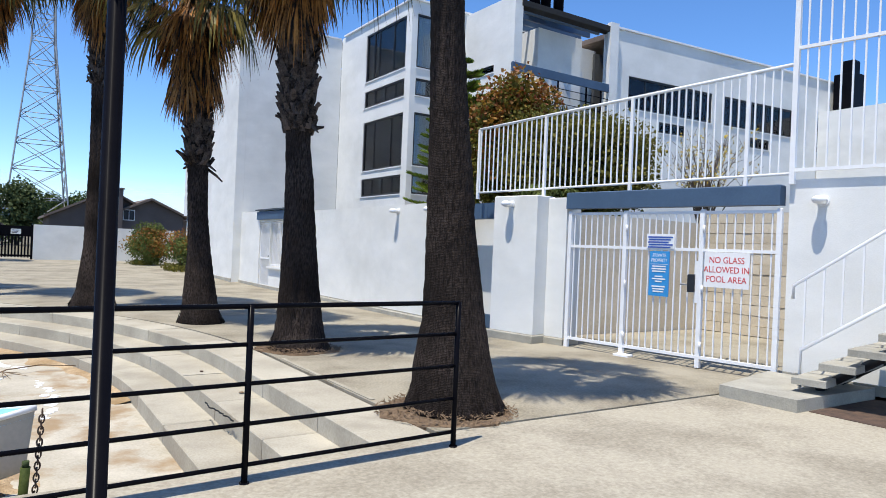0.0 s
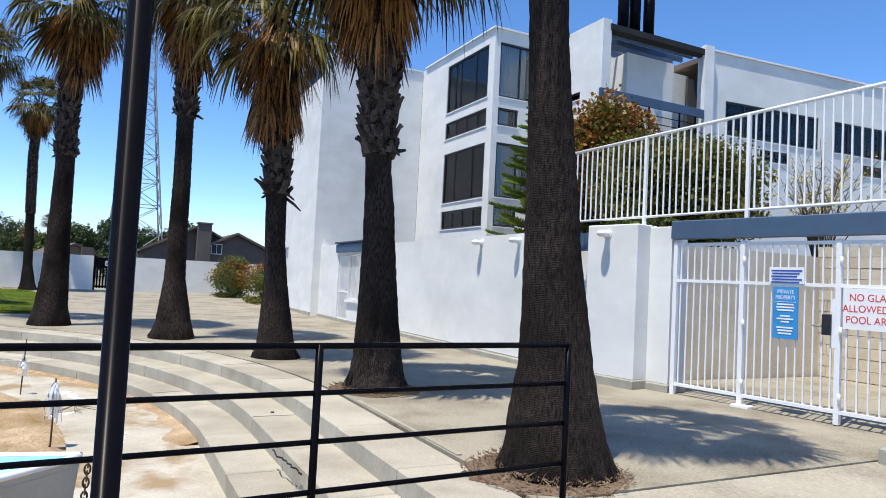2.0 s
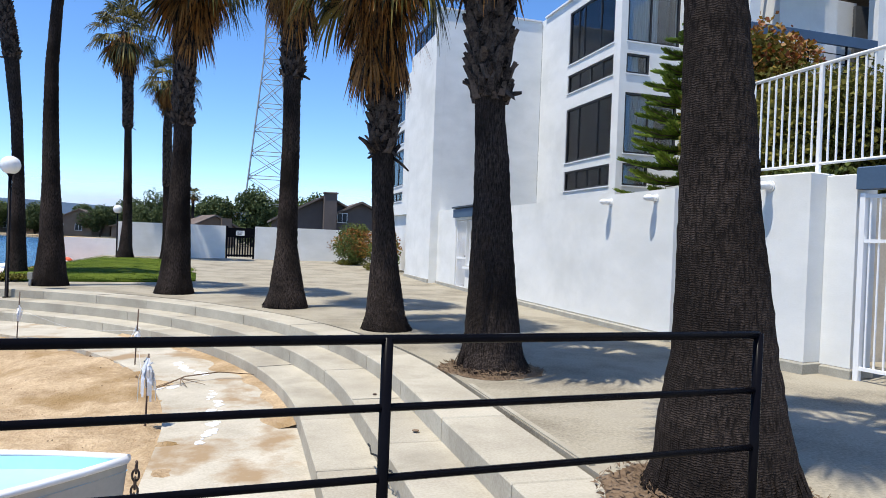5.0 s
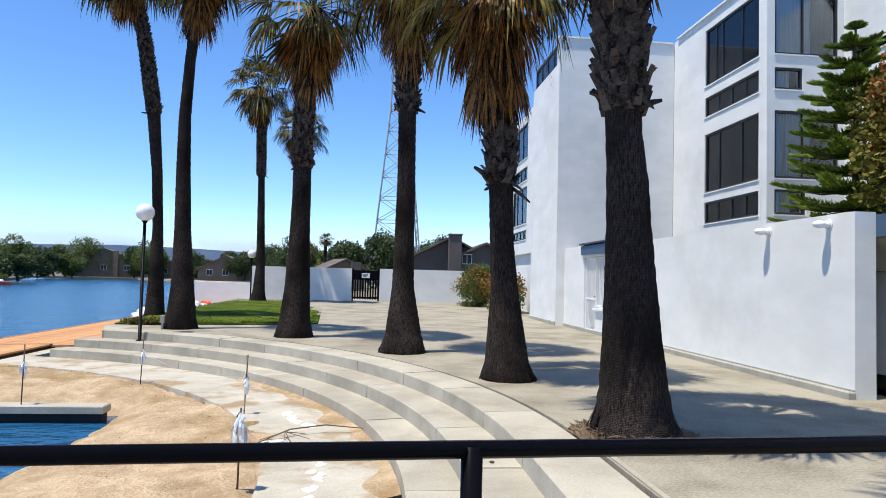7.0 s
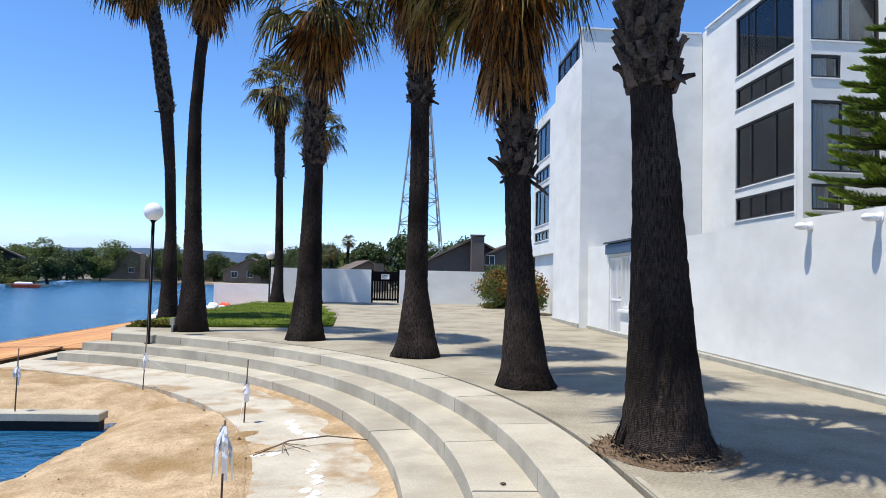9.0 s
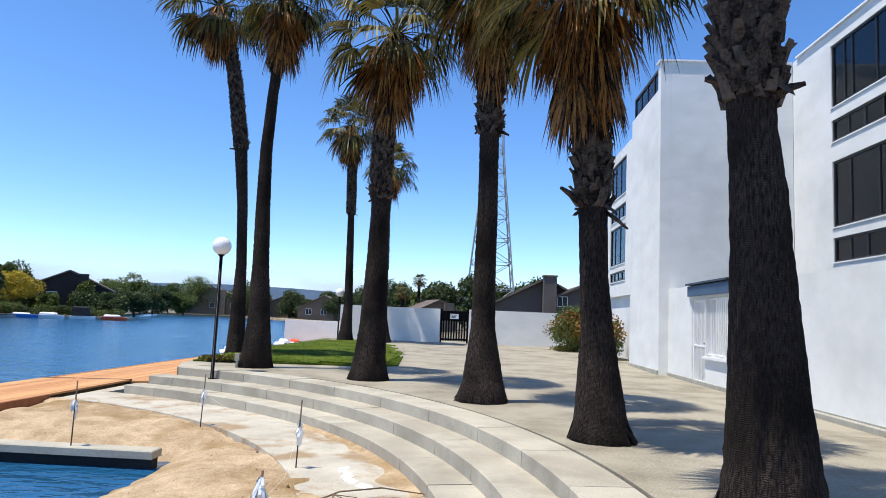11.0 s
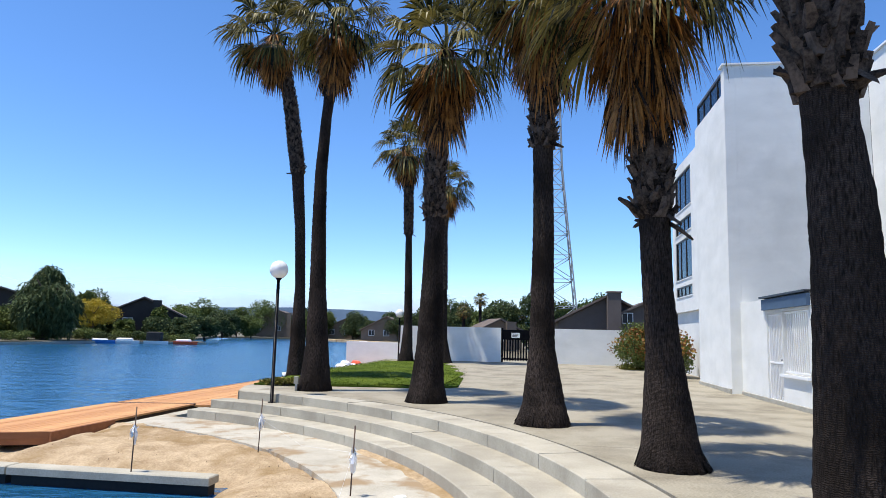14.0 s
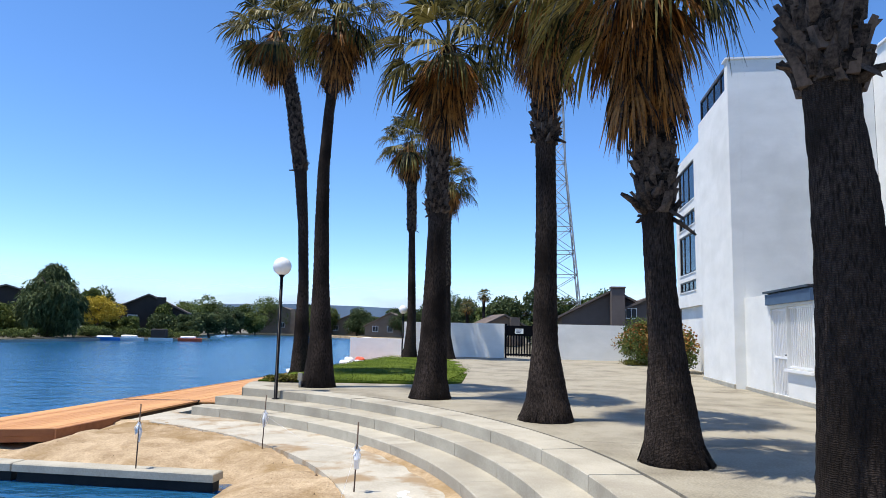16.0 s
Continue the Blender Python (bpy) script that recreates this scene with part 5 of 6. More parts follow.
# extra fronds in a near, mostly unseen crown deepen its shade on the paving
grown = [palm(*spec, live=58 if k < 3 else 30) if len(spec) < 8 else palm(*spec) for k, spec in enumerate(PALMS)]
# broken stalks that jut from the lower rim of the leaf bases
for k, p0, p1, r in ((2, (3.40, 11.30, 2.70), (3.08, 11.05, 2.87), 0.045), (2, (3.62, 11.30, 2.66), (3.88, 11.20, 2.44), 0.03),
                     (1, (4.12, 8.02, 2.94), (4.33, 7.92, 3.02), 0.035), (1, (3.93, 8.05, 3.0), (3.78, 8.0, 3.2), 0.03), (3, (2.40, 14.5, 4.5), (2.62, 14.45, 4.42), 0.035)):
    a, b = Vector(p0), Vector(p1)
    part("broken_stalk", tubebm([a, a.lerp(b, 0.6) + Vector((0, 0, 0.015)), b], [r, r * 0.85, r * 0.45], 6), "boot", grown[k])
for x, y, rx, ry, s in ((4.1, 4.35, 0.62, 0.60, 1), (4.15, 8.05, 0.55, 0.55, 2)):
    rnd = random.Random(s)
    bm = bmesh.new()
    prism(bm, [(x + rx * (1 + 0.1 * rnd.uniform(-1, 1)) * math.cos(i * 0.35), y + ry * (1 + 0.1 * rnd.uniform(-1, 1)) * math.sin(i * 0.35)) for i in range(18)], -0.02, 0.004)
    for i in range(900):
        a, r = rnd.uniform(0, 6.28), rnd.uniform(0.55, 1.06)
        px, py, pz = x + rx * r * math.cos(a), y + ry * r * math.sin(a), 0.012 + 0.07 * (1 - r)
        b, l = rnd.uniform(0, 6.28), rnd.uniform(0.02, 0.06)
        vs = [bm.verts.new(p) for p in ((px, py, pz), (px + 0.012, py + 0.012, pz + 0.01), (px + l * math.cos(b), py + l * math.sin(b), pz + rnd.uniform(0, 0.05)))]
        bm.faces.new(vs)
    tagged(struct("palm_litter", bm, "rootmat", "brown fibre litter round the palm foot", "litter"), kind="stuff")


def leaf_cloud(verts, faces, centre, radii, n, size, rnd, hollow=0.55, hang=0.0, lumpy=14):
    c = Vector(centre)
    lumps = [(Vector((rnd.gauss(0, 1), rnd.gauss(0, 1), rnd.gauss(0, 1))).normalized() * rnd.uniform(0.3, 0.75), rnd.uniform(0.3, 0.55)) for _ in range(lumpy)]
    for _ in range(n):
        o, lr = rnd.choice(lumps)
        d = Vector((rnd.gauss(0, 1), rnd.gauss(0, 1), rnd.gauss(0, 1))).normalized() * lr * rnd.uniform(hollow, 1.0)
        p = o + d
        p = c + Vector((p.x * radii[0], p.y * radii[1], p.z * radii[2]))
        u = Vector((rnd.gauss(0, 1), rnd.gauss(0, 1), rnd.gauss(0, 0.6))).normalized()
        v = u.cross(Vector((rnd.gauss(0, 1), rnd.gauss(0, 1), rnd.gauss(0, 1)))).normalized()
        s = size * rnd.uniform(0.6, 1.3)
        v = v * s * (1 + hang) - Vector((0, 0, hang * s))
        u = u * s * 0.5
        k = len(verts)
        verts.extend([p, p + u + v * 0.5, p + v, p - u + v * 0.5])
        faces.append((k, k + 1, k + 2, k + 3))


def tree(name, label, category, x, y, z, height, width, material, n, leaf, seed, trunk=0.3, hang=0.0, bare=0.25, group=""):
    rnd = random.Random(seed)
    t = thing(name, label, category, group=group)
    bm = bmesh.new()
    top = z + height * 0.7
    tube(bm, [(x, y, z - 0.3), (x + 0.1 * width * rnd.uniform(-1, 1), y, z + height * 0.35), (x, y, top)], [trunk, trunk * 0.7, trunk * 0.2], 8)
    for i in range(6):
        a, zz = i * 2.4, z + height * rnd.uniform(0.25, 0.55)
        tube(bm, [(x, y, zz), (x + 0.3 * width * math.cos(a), y + 0.3 * width * math.sin(a), zz + 0.25 * height)], [trunk * 0.4, trunk * 0.12], 6)
    part("trunk", bm, "bark", t)
    verts, faces = [], []
    leaf_cloud(verts, faces, (x, y, z + height * (0.5 + bare / 2)), (width / 2, width / 2, height * (1 - bare) / 2), n, leaf, rnd, hang=hang)
    raw("crown", verts, faces, material, t)
    return t


def bush(name, label, x, y, z, rx, ry, rz, material, n, leaf, seed, extra=None, lumpy=22):
    rnd = random.Random(seed)
    t = thing(name, label, "shrub")
    bm = bmesh.new()
    for i in range(5):
        a = i * 1.26
        tube(bm, [(x, y, z - 0.05), (x + 0.5 * rx * math.cos(a), y + 0.5 * ry * math.sin(a), z + rz)], [0.035, 0.012], 6)
    part("stems", bm, "bark", t)
    verts, faces = [], []
    leaf_cloud(verts, faces, (x, y, z + rz), (rx, ry, rz), n, leaf, rnd, lumpy=lumpy)
    raw("foliage", verts, faces, material, t)
    if extra:
        verts, faces = [], []
        leaf_cloud(verts, faces, (x, y, z + rz * 1.2), (rx, ry, rz * 0.9), n // 2, leaf, rnd, 0.75, lumpy=lumpy)
        tagged(raw("young_growth", verts, faces, extra, t, "reddish young tips"), kind="stuff")
    return t


def star_pine(x, y, z, h, seed):
    rnd = random.Random(seed)
    t = thing("star_pine", "tiered bright green conifer behind the white wall", "tree")
    part("trunk", tubebm([(x, y, z - 0.1), (x, y, z + h)], [0.09, 0.02], 8), "bark", t)
    verts, faces = [], []
    levels = 12
    for i in range(levels):
        f = i / (levels - 1)
        zz = z + 0.35 + (h - 0.4) * f
        reach = 1.42 * (1 - f) ** 0.6 + 0.10
        arms = 7 if f < 0.8 else 5
        for b in range(arms):
            a = b * 2 * math.pi / arms + i * 0.5 + rnd.uniform(-0.15, 0.15)
            out = Vector((math.cos(a), math.sin(a), 0))
            side = Vector((-math.sin(a), math.cos(a), 0))
            ln = reach * rnd.uniform(0.85, 1.1)
            part("branch", tubebm([(x, y, zz), Vector((x, y, zz - 0.02)) + out * ln * 0.5, Vector((x, y, zz + 0.12 * ln)) + out * ln], [0.02, 0.014, 0.006], 5), "bark", t)
            m = int(12 + 34 * ln)
            for s in range(m):
                g = (s + 0.5) / m
                p = Vector((x, y, zz)) + out * ln * g + Vector((0, 0, 0.16 * ln * g * g - 0.05 * ln * g))
                span = 0.30 * ln * (1 - g) ** 0.7 * min(1.0, g * 3) + 0.04
                for q in range(9):
                    o = rnd.uniform(-1, 1)
                    w0 = p + side * o * span
                    d = (side * o * 0.7 + Vector((0, 0, rnd.uniform(0.2, 0.9))) + out * 0.8).normalized() * rnd.uniform(0.07, 0.13)
                    w = d.cross(out + Vector((0, 0, 0.3))).normalized() * 0.022
                    k = len(verts)
                    verts.extend([w0 - w, w0 + w, w0 + d + w * 0.4, w0 + d - w * 0.4])
                    faces.append((k, k + 1, k + 2, k + 3))
    raw("needles", verts, faces, "leaf_pine", t)


star_pine(10.95, 14.2, 2.2, 4.3, 3)
bush("yew_bush", "rounded olive-green clipped bush behind the rail", 11.2, 10.1, 2.15, 2.1, 1.5, 1.22, "leaf_yew", 60000, 0.078, 11, None, 90)
bush("photinia_bush", "orange-green shrub against the white house", 11.0, 12.1, 2.15, 1.3, 1.1, 1.75, "leaf_yew", 24000, 0.10, 12, "leaf_red", 34)
bush("low_bush", "low green shrub under the guard rail", 9.6, 9.4, 2.15, 0.7, 0.6, 0.35, "leaf_mid", 900, 0.08, 13)


def twiggy(x, y, z, reach, h, seed):
    """A thin shrub: many bare twigs and a few small leaves near their ends."""
    rnd = random.Random(seed)
    t = thing("magnolia_shrub", "sparse twiggy shrub with yellow leaves", "shrub")
    bm = bmesh.new()
    verts, faces = [], []
    for i in range(46):
        a, r, hh = rnd.uniform(0, 6.28), reach * rnd.random() ** 0.6, h * rnd.uniform(0.55, 1.0)
        tip = Vector((x + r * math.cos(a), y + r * math.sin(a), z + hh))
        mid = Vector((x + 0.35 * r * math.cos(a), y + 0.35 * r * math.sin(a), z + hh * 0.5))
        mid += Vector((rnd.uniform(-0.25, 0.25), rnd.uniform(-0.25, 0.25), rnd.uniform(-0.15, 0.15)))
        tube(bm, [(x + 0.1 * math.cos(a), y + 0.1 * math.sin(a), z - 0.05), mid, tip], [0.014, 0.010, 0.004], 5)
        for q in range(4):
            s = mid.lerp(tip, rnd.uniform(0.0, 0.8))
            tube(bm, [s, s + Vector((rnd.uniform(-0.3, 0.3), rnd.uniform(-0.3, 0.3), rnd.uniform(0.02, 0.4)))], [0.007, 0.003], 4)
        for q in range(14):
            p = mid.lerp(tip, rnd.uniform(0.15, 1.0)) + Vector((rnd.uniform(-.08, .08), rnd.uniform(-.08, .08), rnd.uniform(-.06, .06)))
            u = Vector((rnd.gauss(0, 1), rnd.gauss(0, 1), rnd.gauss(0, 1))).normalized() * 0.028
            v = u.orthogonal().normalized() * 0.07
            k = len(verts)
            verts.extend([p, p + u + v * 0.5, p + v, p - u + v * 0.5])
            faces.append((k, k + 1, k + 2, k + 3))
    part("branchwork", bm, "bark", t)
    tagged(raw("leaves", verts, faces, "leaf_yellow", t, "small yellow leaves"), kind="stuff")


twiggy(14.4, 9.2, 2.15, 1.35, 2.4, 14)
bush("agave_bush", "low dark shrub beside the landing", 14.4, 4.6, 2.15, 0.8, 0.8, 0.5, "leaf_mid", 700, 0.12, 15)
bush("photinia_hedge", "red-tipped shrub in a bed by the house corner", 6.6, 33.4, 0.0, 1.25, 1.2, 1.05, "leaf_mid", 7000, 0.08, 16, "leaf_red")
bush("photinia_hedge", "green and red shrub near the house wall", 7.2, 29.2, 0.0, 0.7, 1.4, 0.95, "leaf_mid", 2200, 0.09, 17, "leaf_red")
bush("ground_cover", "low bright green border plants", 6.9, 29.0, 0.0, 0.7, 1.6, 0.22, "leaf_yew", 1600, 0.06, 18)
bush("ground_cover", "low bright green border plants", 6.2, 33.5, 0.0, 0.6, 1.4, 0.2, "leaf_yew", 1400, 0.06, 19)
bush("hedge_strip", "low clipped hedge at the lawn edge", -4.05, 20.05, 0.0, 0.62, 0.25, 0.10, "leaf_yew", 1500, 0.05, 20)


# ---- railing, lamps, stakes, boat ----
def build_railing():
    rail = thing("black_railing", "black steel pipe railing above the steps", "railing", kind="structure")

    def y_at(x):
        return 3.432 + (x - 3.555) * 0.057

    for x in (3.555, 1.99, 0.43, -1.1, -2.65, -4.2, -5.75):
        part("post", tubebm([(x, y_at(x), -0.03), (x, y_at(x), 1.055)], 0.02, 10), "black", rail)
        part("flange", tubebm([(x, y_at(x), -0.03), (x, y_at(x), -0.002)], 0.03, 12), "black", rail)
    for z in (1.047, 0.82, 0.585, 0.345, 0.10):
        part("bar", tubebm([(-7.0, y_at(-7.0), z), (3.555, y_at(3.555), z)], 0.0165 if z > 1 else 0.0135, 10), "black", rail)


def globe_lamp(m, height, label):
    lamp = thing("globe_lamp", label, "lamp post", m, "globe lamps")
    part("pole", tubebm([(0, 0, 0), (0, 0, 0.02), (0, 0, 0.021), (0, 0, height)], [0.08, 0.08, 0.038, 0.034], 16), "black", lamp)
    part("collar", tubebm([(0, 0, height), (0, 0, height + 0.07)], [0.036, 0.085], 14), "black", lamp)
    part("globe", ball(bmesh.new(), (0, 0, height + 0.24), 0.2, 14, 22), "globe", lamp, "white opal globe")
    return lamp


build_railing()
lamp = globe_lamp(pose(-3.38, 17.75, -0.18), 2.62, "black lamp post with a white globe on the steps")
tagged(copy_thing(lamp, pose(1.07, 2.24, -0.012)), "thick black lamp post close to the railing")
tagged(copy_thing(lamp, pose(-4.05, 34.6, -0.55)), "black lamp post with a white globe by the far wall")


def stake(x, y, z, h, lean, seed, streamer=True, level=0.70, strips=16):
    rnd = random.Random(seed)
    s = thing("marker_stake", "thin rusty stake tied with silver streamers" if streamer else "thin rusty bare stake", "stake", group="stakes in the sand")
    top = Vector((x + lean, y, z + h))
    part("rod", tubebm([(x, y, z - 0.1), top], 0.009, 8), "rust", s)
    if streamer:
        bm = bmesh.new()
        zc = z + h * level
        for i in range(strips):
            a, l = rnd.uniform(0, 6.28), rnd.uniform(0.05, 0.2 + 0.005 * strips)
            p = Vector((x + lean * 0.7 + 0.01 * math.cos(a), y + 0.01 * math.sin(a), zc + rnd.uniform(-0.08, 0.03)))
            e = p + Vector((math.cos(a) * l * 0.22, math.sin(a) * l * 0.22, -l))
            w = Vector((-math.sin(a), math.cos(a), 0)) * 0.011
            mid = p.lerp(e, 0.5) + Vector((math.cos(a), math.sin(a), 0)) * 0.03
            vs = [bm.verts.new(v) for v in (p - w, p + w, mid + w, mid - w, e + w, e - w)]
            bm.faces.new((vs[0], vs[1], vs[2], vs[3]))
            bm.faces.new((vs[3], vs[2], vs[4], vs[5]))
        tagged(part("streamer", bm, "foil", s, "silver foil streamer"), kind="stuff")
    return s


for i, (x, y, h, lean) in enumerate(((0.65, 8.25, 0.78, 0.01), (0.07, 11.58, 0.86, 0.03), (-2.16, 14.2, 0.86, 0.03), (-3.22, 12.45, 0.86, 0.01))):
    stake(x, y, -0.6, h, lean, 30 + i, True, 0.92 if i == 0 else 0.70, 36 if i == 0 else 16)
line = thing("cord", "thin slack cord strung between the stakes", "cord")
cords = bmesh.new()
tube(cords, [(0.65, 8.25, -0.05), (0.36, 10.0, -0.28), (0.09, 11.58, -0.05)], 0.0013, 5)
tube(cords, [(0.09, 11.58, -0.05), (-1.0, 12.9, -0.22), (-2.14, 14.2, -0.05)], 0.0013, 5)
part("strand", cords, "foil", line)


def build_boat():
    boat = thing("dinghy", "light blue inside, grey-hulled dinghy drawn up on the sand", "boat")
    n, sec = 18, 9
    bow, stern, yc = 0.93, -2.3, 4.98
    verts, faces = [], []
    rims = []
    for i in range(n + 1):
        f = i / n
        x = stern + (bow - stern) * f
        half = 0.66 * (1 - max(0, f - 0.35) ** 2.2 / 0.65 ** 2.2) + 0.012
        keel = -0.50 + 0.42 * max(0, f - 0.55) ** 2 / 0.2025 * 0.55
        top = 0.02 + 0.16 * f ** 2
        row = []
        for k in range(sec):
            t = k / (sec - 1) * 2 - 1
            z = keel + (top - keel) * abs(t) ** 2.3
            row.append((x + 0.10 * f * max(0, z - keel), yc + half * (abs(t) ** 0.7) * (1 if t > 0 else -1), z))
        verts.extend(row)
        rims.append((row[0], row[-1]))
    for i in range(n):
        for k in range(sec - 1):
            a = i * sec + k
            faces.append((a, a + 1, a + sec + 1, a + sec))
    faces.append(tuple(range(sec)))
    raw("hull", verts, faces, "boat_out", boat, "grey outer hull", True)
    inner, f2 = [], []
    for i in range(n + 1):
        for k in range(sec):
            x, y, z = verts[i * sec + k]
            inner.append((x - 0.03, yc + (y - yc) * 0.94, z + 0.03 if k not in (0, sec - 1) else z - 0.002))
    for i in range(n):
        for k in range(sec - 1):
            a = i * sec + k
            f2.append((a, a + sec, a + sec + 1, a + 1))
    raw("liner", inner, f2, "boat_in", boat, "light blue inside", True)
    v3, f3 = [], []
    for i in range(n // 2, n + 1):
        f = i / n
        (l, r) = rims[i]
        half = abs(l[1] - yc) * 0.97
        v3.extend([(l[0], yc - half, l[2] - 0.06 - 0.03 * (1 - f)), (l[0], yc + half, l[2] - 0.06 - 0.03 * (1 - f))])
    for i in range(n - n // 2):
        f3.append((2 * i, 2 * i + 2, 2 * i + 3, 2 * i + 1))
    raw("foredeck", v3, f3, "boat_in", boat, "light blue foredeck")
    for side in (0, 1):
        part("gunwale", tubebm([Vector(r[side]) for r in rims], 0.022, 8), "white", boat)
    part("transom", boxbm(stern - 0.02, stern + 0.02, yc - 0.6, yc + 0.6, -0.42, 0.0), "boat_out", boat)
    chain = thing("mooring_chain", "rusty chain hanging from the bow of the dinghy", "chain")
    for i in range(17):
        z = 0.14 - 0.042 * i
        ring = bmesh.new()
        pts = []
        for k in range(13):
            a = 2 * math.pi * k / 12
            u, w = 0.017 * math.cos(a), 0.032 * math.sin(a)
            pts.append((1.02 + (u if i % 2 else 0) - 0.002 * i, 4.96 + (0 if i % 2 else u), z + w))
        part("link", tube(ring, pts, 0.006, 6, cap=False), "rust", chain)
    bottle = thing("green_pipe", "short green plastic pipe standing by the dinghy", "pipe")
    part("pipe", tubebm([(0.90, 4.70, -0.56), (0.92, 4.67, -0.15)], 0.03, 10), "leaf_mid", bottle)
    part("cap", tubebm([(0.92, 4.67, -0.15), (0.92, 4.668, -0.11)], 0.022, 10), "leaf", bottle)


build_boat()
twig = thing("fallen_branch", "dry brown branch lying on the apron", "branch")
bm = bmesh.new()
tube(bm, [(0.55, 9.9, -0.52), (0.85, 10.3, -0.46), (1.25, 10.5, -0.45), (1.95, 10.45, -0.50)], [0.006, 0.009, 0.008, 0.004], 6)
for dx, dy in ((0.1, -0.25), (-0.18, -0.12), (-0.1, 0.15), (-0.28, -0.2), (0.02, -0.16), (0.3, -0.1), (0.22, 0.16)):
    tube(bm, [(0.8, 10.22, -0.47), (0.8 + dx, 10.22 + dy, -0.53)], [0.006, 0.003], 5)
part("limb", bm, "rootmat", twig)
leafs = thing("dry_leaf", "curled dry brown leaf on a step", "leaf", pose(2.91, 6.46, -0.165))
bm = bmesh.new()
ball(bm, (0, 0, 0), 0.032, 5, 8, 0.2)
part("blade", bm, "rootmat", leafs)
leafs = thing("dry_leaf", "small blackened leaf lying on a step", "leaf", pose(2.82, 7.79, -0.168))
part("blade", ball(bmesh.new(), (0, 0, 0), 0.024, 5, 8, 0.35), "rust", leafs)
bm = bmesh.new()
rnd_crack = random.Random(6)
edge = [(2.46 + 0.06 * i / 14 + rnd_crack.uniform(-0.022, 0.022), 6.2 - 0.8 * i / 14) for i in range(15)]
prism(bm, [(x - 0.004, y) for x, y in edge[::-1]][::-1] + [(x + 0.004, y) for x, y in edge[::-1]], -0.185, -0.172)
bmesh.ops.recalc_face_normals(bm, faces=bm.faces)
tagged(struct("crack", bm, "dark", "jagged dark crack in a concrete step", "crack"), kind="structure")
conduit = thing("utility_box", "small grey outlet box at the palm foot", "electrical box", pose(-3.2, 18.72, 0.0))
part("stem", tubebm([(0, 0, 0), (0, 0, 0.18)], 0.03, 8), "steel", conduit)
part("box", boxbm(-0.05, 0.05, -0.035, 0.035, 0.16, 0.33, c=0.008), "curb", conduit)


def pedal_boat(x, y, z, turn, accent, label):
    b = thing("pedal_boat", label, "boat", pose(x, y, z, 0, 0, turn) @ Matrix.Scale(0.8, 4))
    n = 10
    verts, faces = [], []
    for i in range(n + 1):
        f = i / n
        w = 0.75 * (1 - (2 * f - 1) ** 4) + 0.02
        verts.extend([(-1.1 + 2.2 * f, -w, 0.34), (-1.1 + 2.2 * f, -w * 0.75, 0), (-1.1 + 2.2 * f, w * 0.75, 0), (-1.1 + 2.2 * f, w, 0.34), (-1.1 + 2.2 * f, 0, 0.46)])
    for i in range(n):
        for k in range(5):
            j = (k + 1) % 5
            faces.append((i * 5 + k, i * 5 + j, i * 5 + 5 + j, i * 5 + 5 + k))
    raw("hull", verts, faces, "white", b, "white hull", True)
    for dx, m in ((0.35, accent), (-0.45, "white")):
        bm = bmesh.new()
        tube(bm, [(dx, -0.42, 0.40), (dx - 0.06, -0.25, 0.52), (dx - 0.06, 0.25, 0.52), (dx, 0.42, 0.40)], 0.12, 8)
        part("seat", bm, m, b, "moulded plastic seat")


pedal_boat(-6.62, 36.0, -0.483, 50, "plastic_red", "white pedal boat with an orange-red seat on the deck")
pedal_boat(-6.7, 29.0, -0.483, 80, "white", "white pedal boat drawn up on the deck")


# ---- far side: pylon, houses, trees, hills ----
def build_pylon():
    py = thing("lattice_pylon", "pale galvanised steel lattice pylon", "pylon")
    cx, cy, h = 5.0, 118.0, 46.0
    lev = [0, 6.5, 11, 15, 19, 23, 27, 30.5, 34, 37, 40, 43, 46]

    def half(z):
        return float(np.interp(z, [0, 30, 46], [4.4, 1.55, 1.0]))

    def corner(k, z):
        s = half(z)
        return (cx + (-s, s, s, -s)[k], cy + (-s, -s, s, s)[k], z)

    for k in range(4):
        part("leg", tubebm([corner(k, z) for z in lev], 0.13, 5), "steel", py)
    for z0, z1 in zip(lev, lev[1:]):
        for k in range(4):
            j = (k + 1) % 4
            part("brace", tubebm([corner(k, z0), corner(j, z1)], 0.055, 4), "steel", py)
            part("brace", tubebm([corner(j, z0), corner(k, z1)], 0.055, 4), "steel", py)
            part("strut", tubebm([corner(k, z1), corner(j, z1)], 0.06, 4), "steel", py)


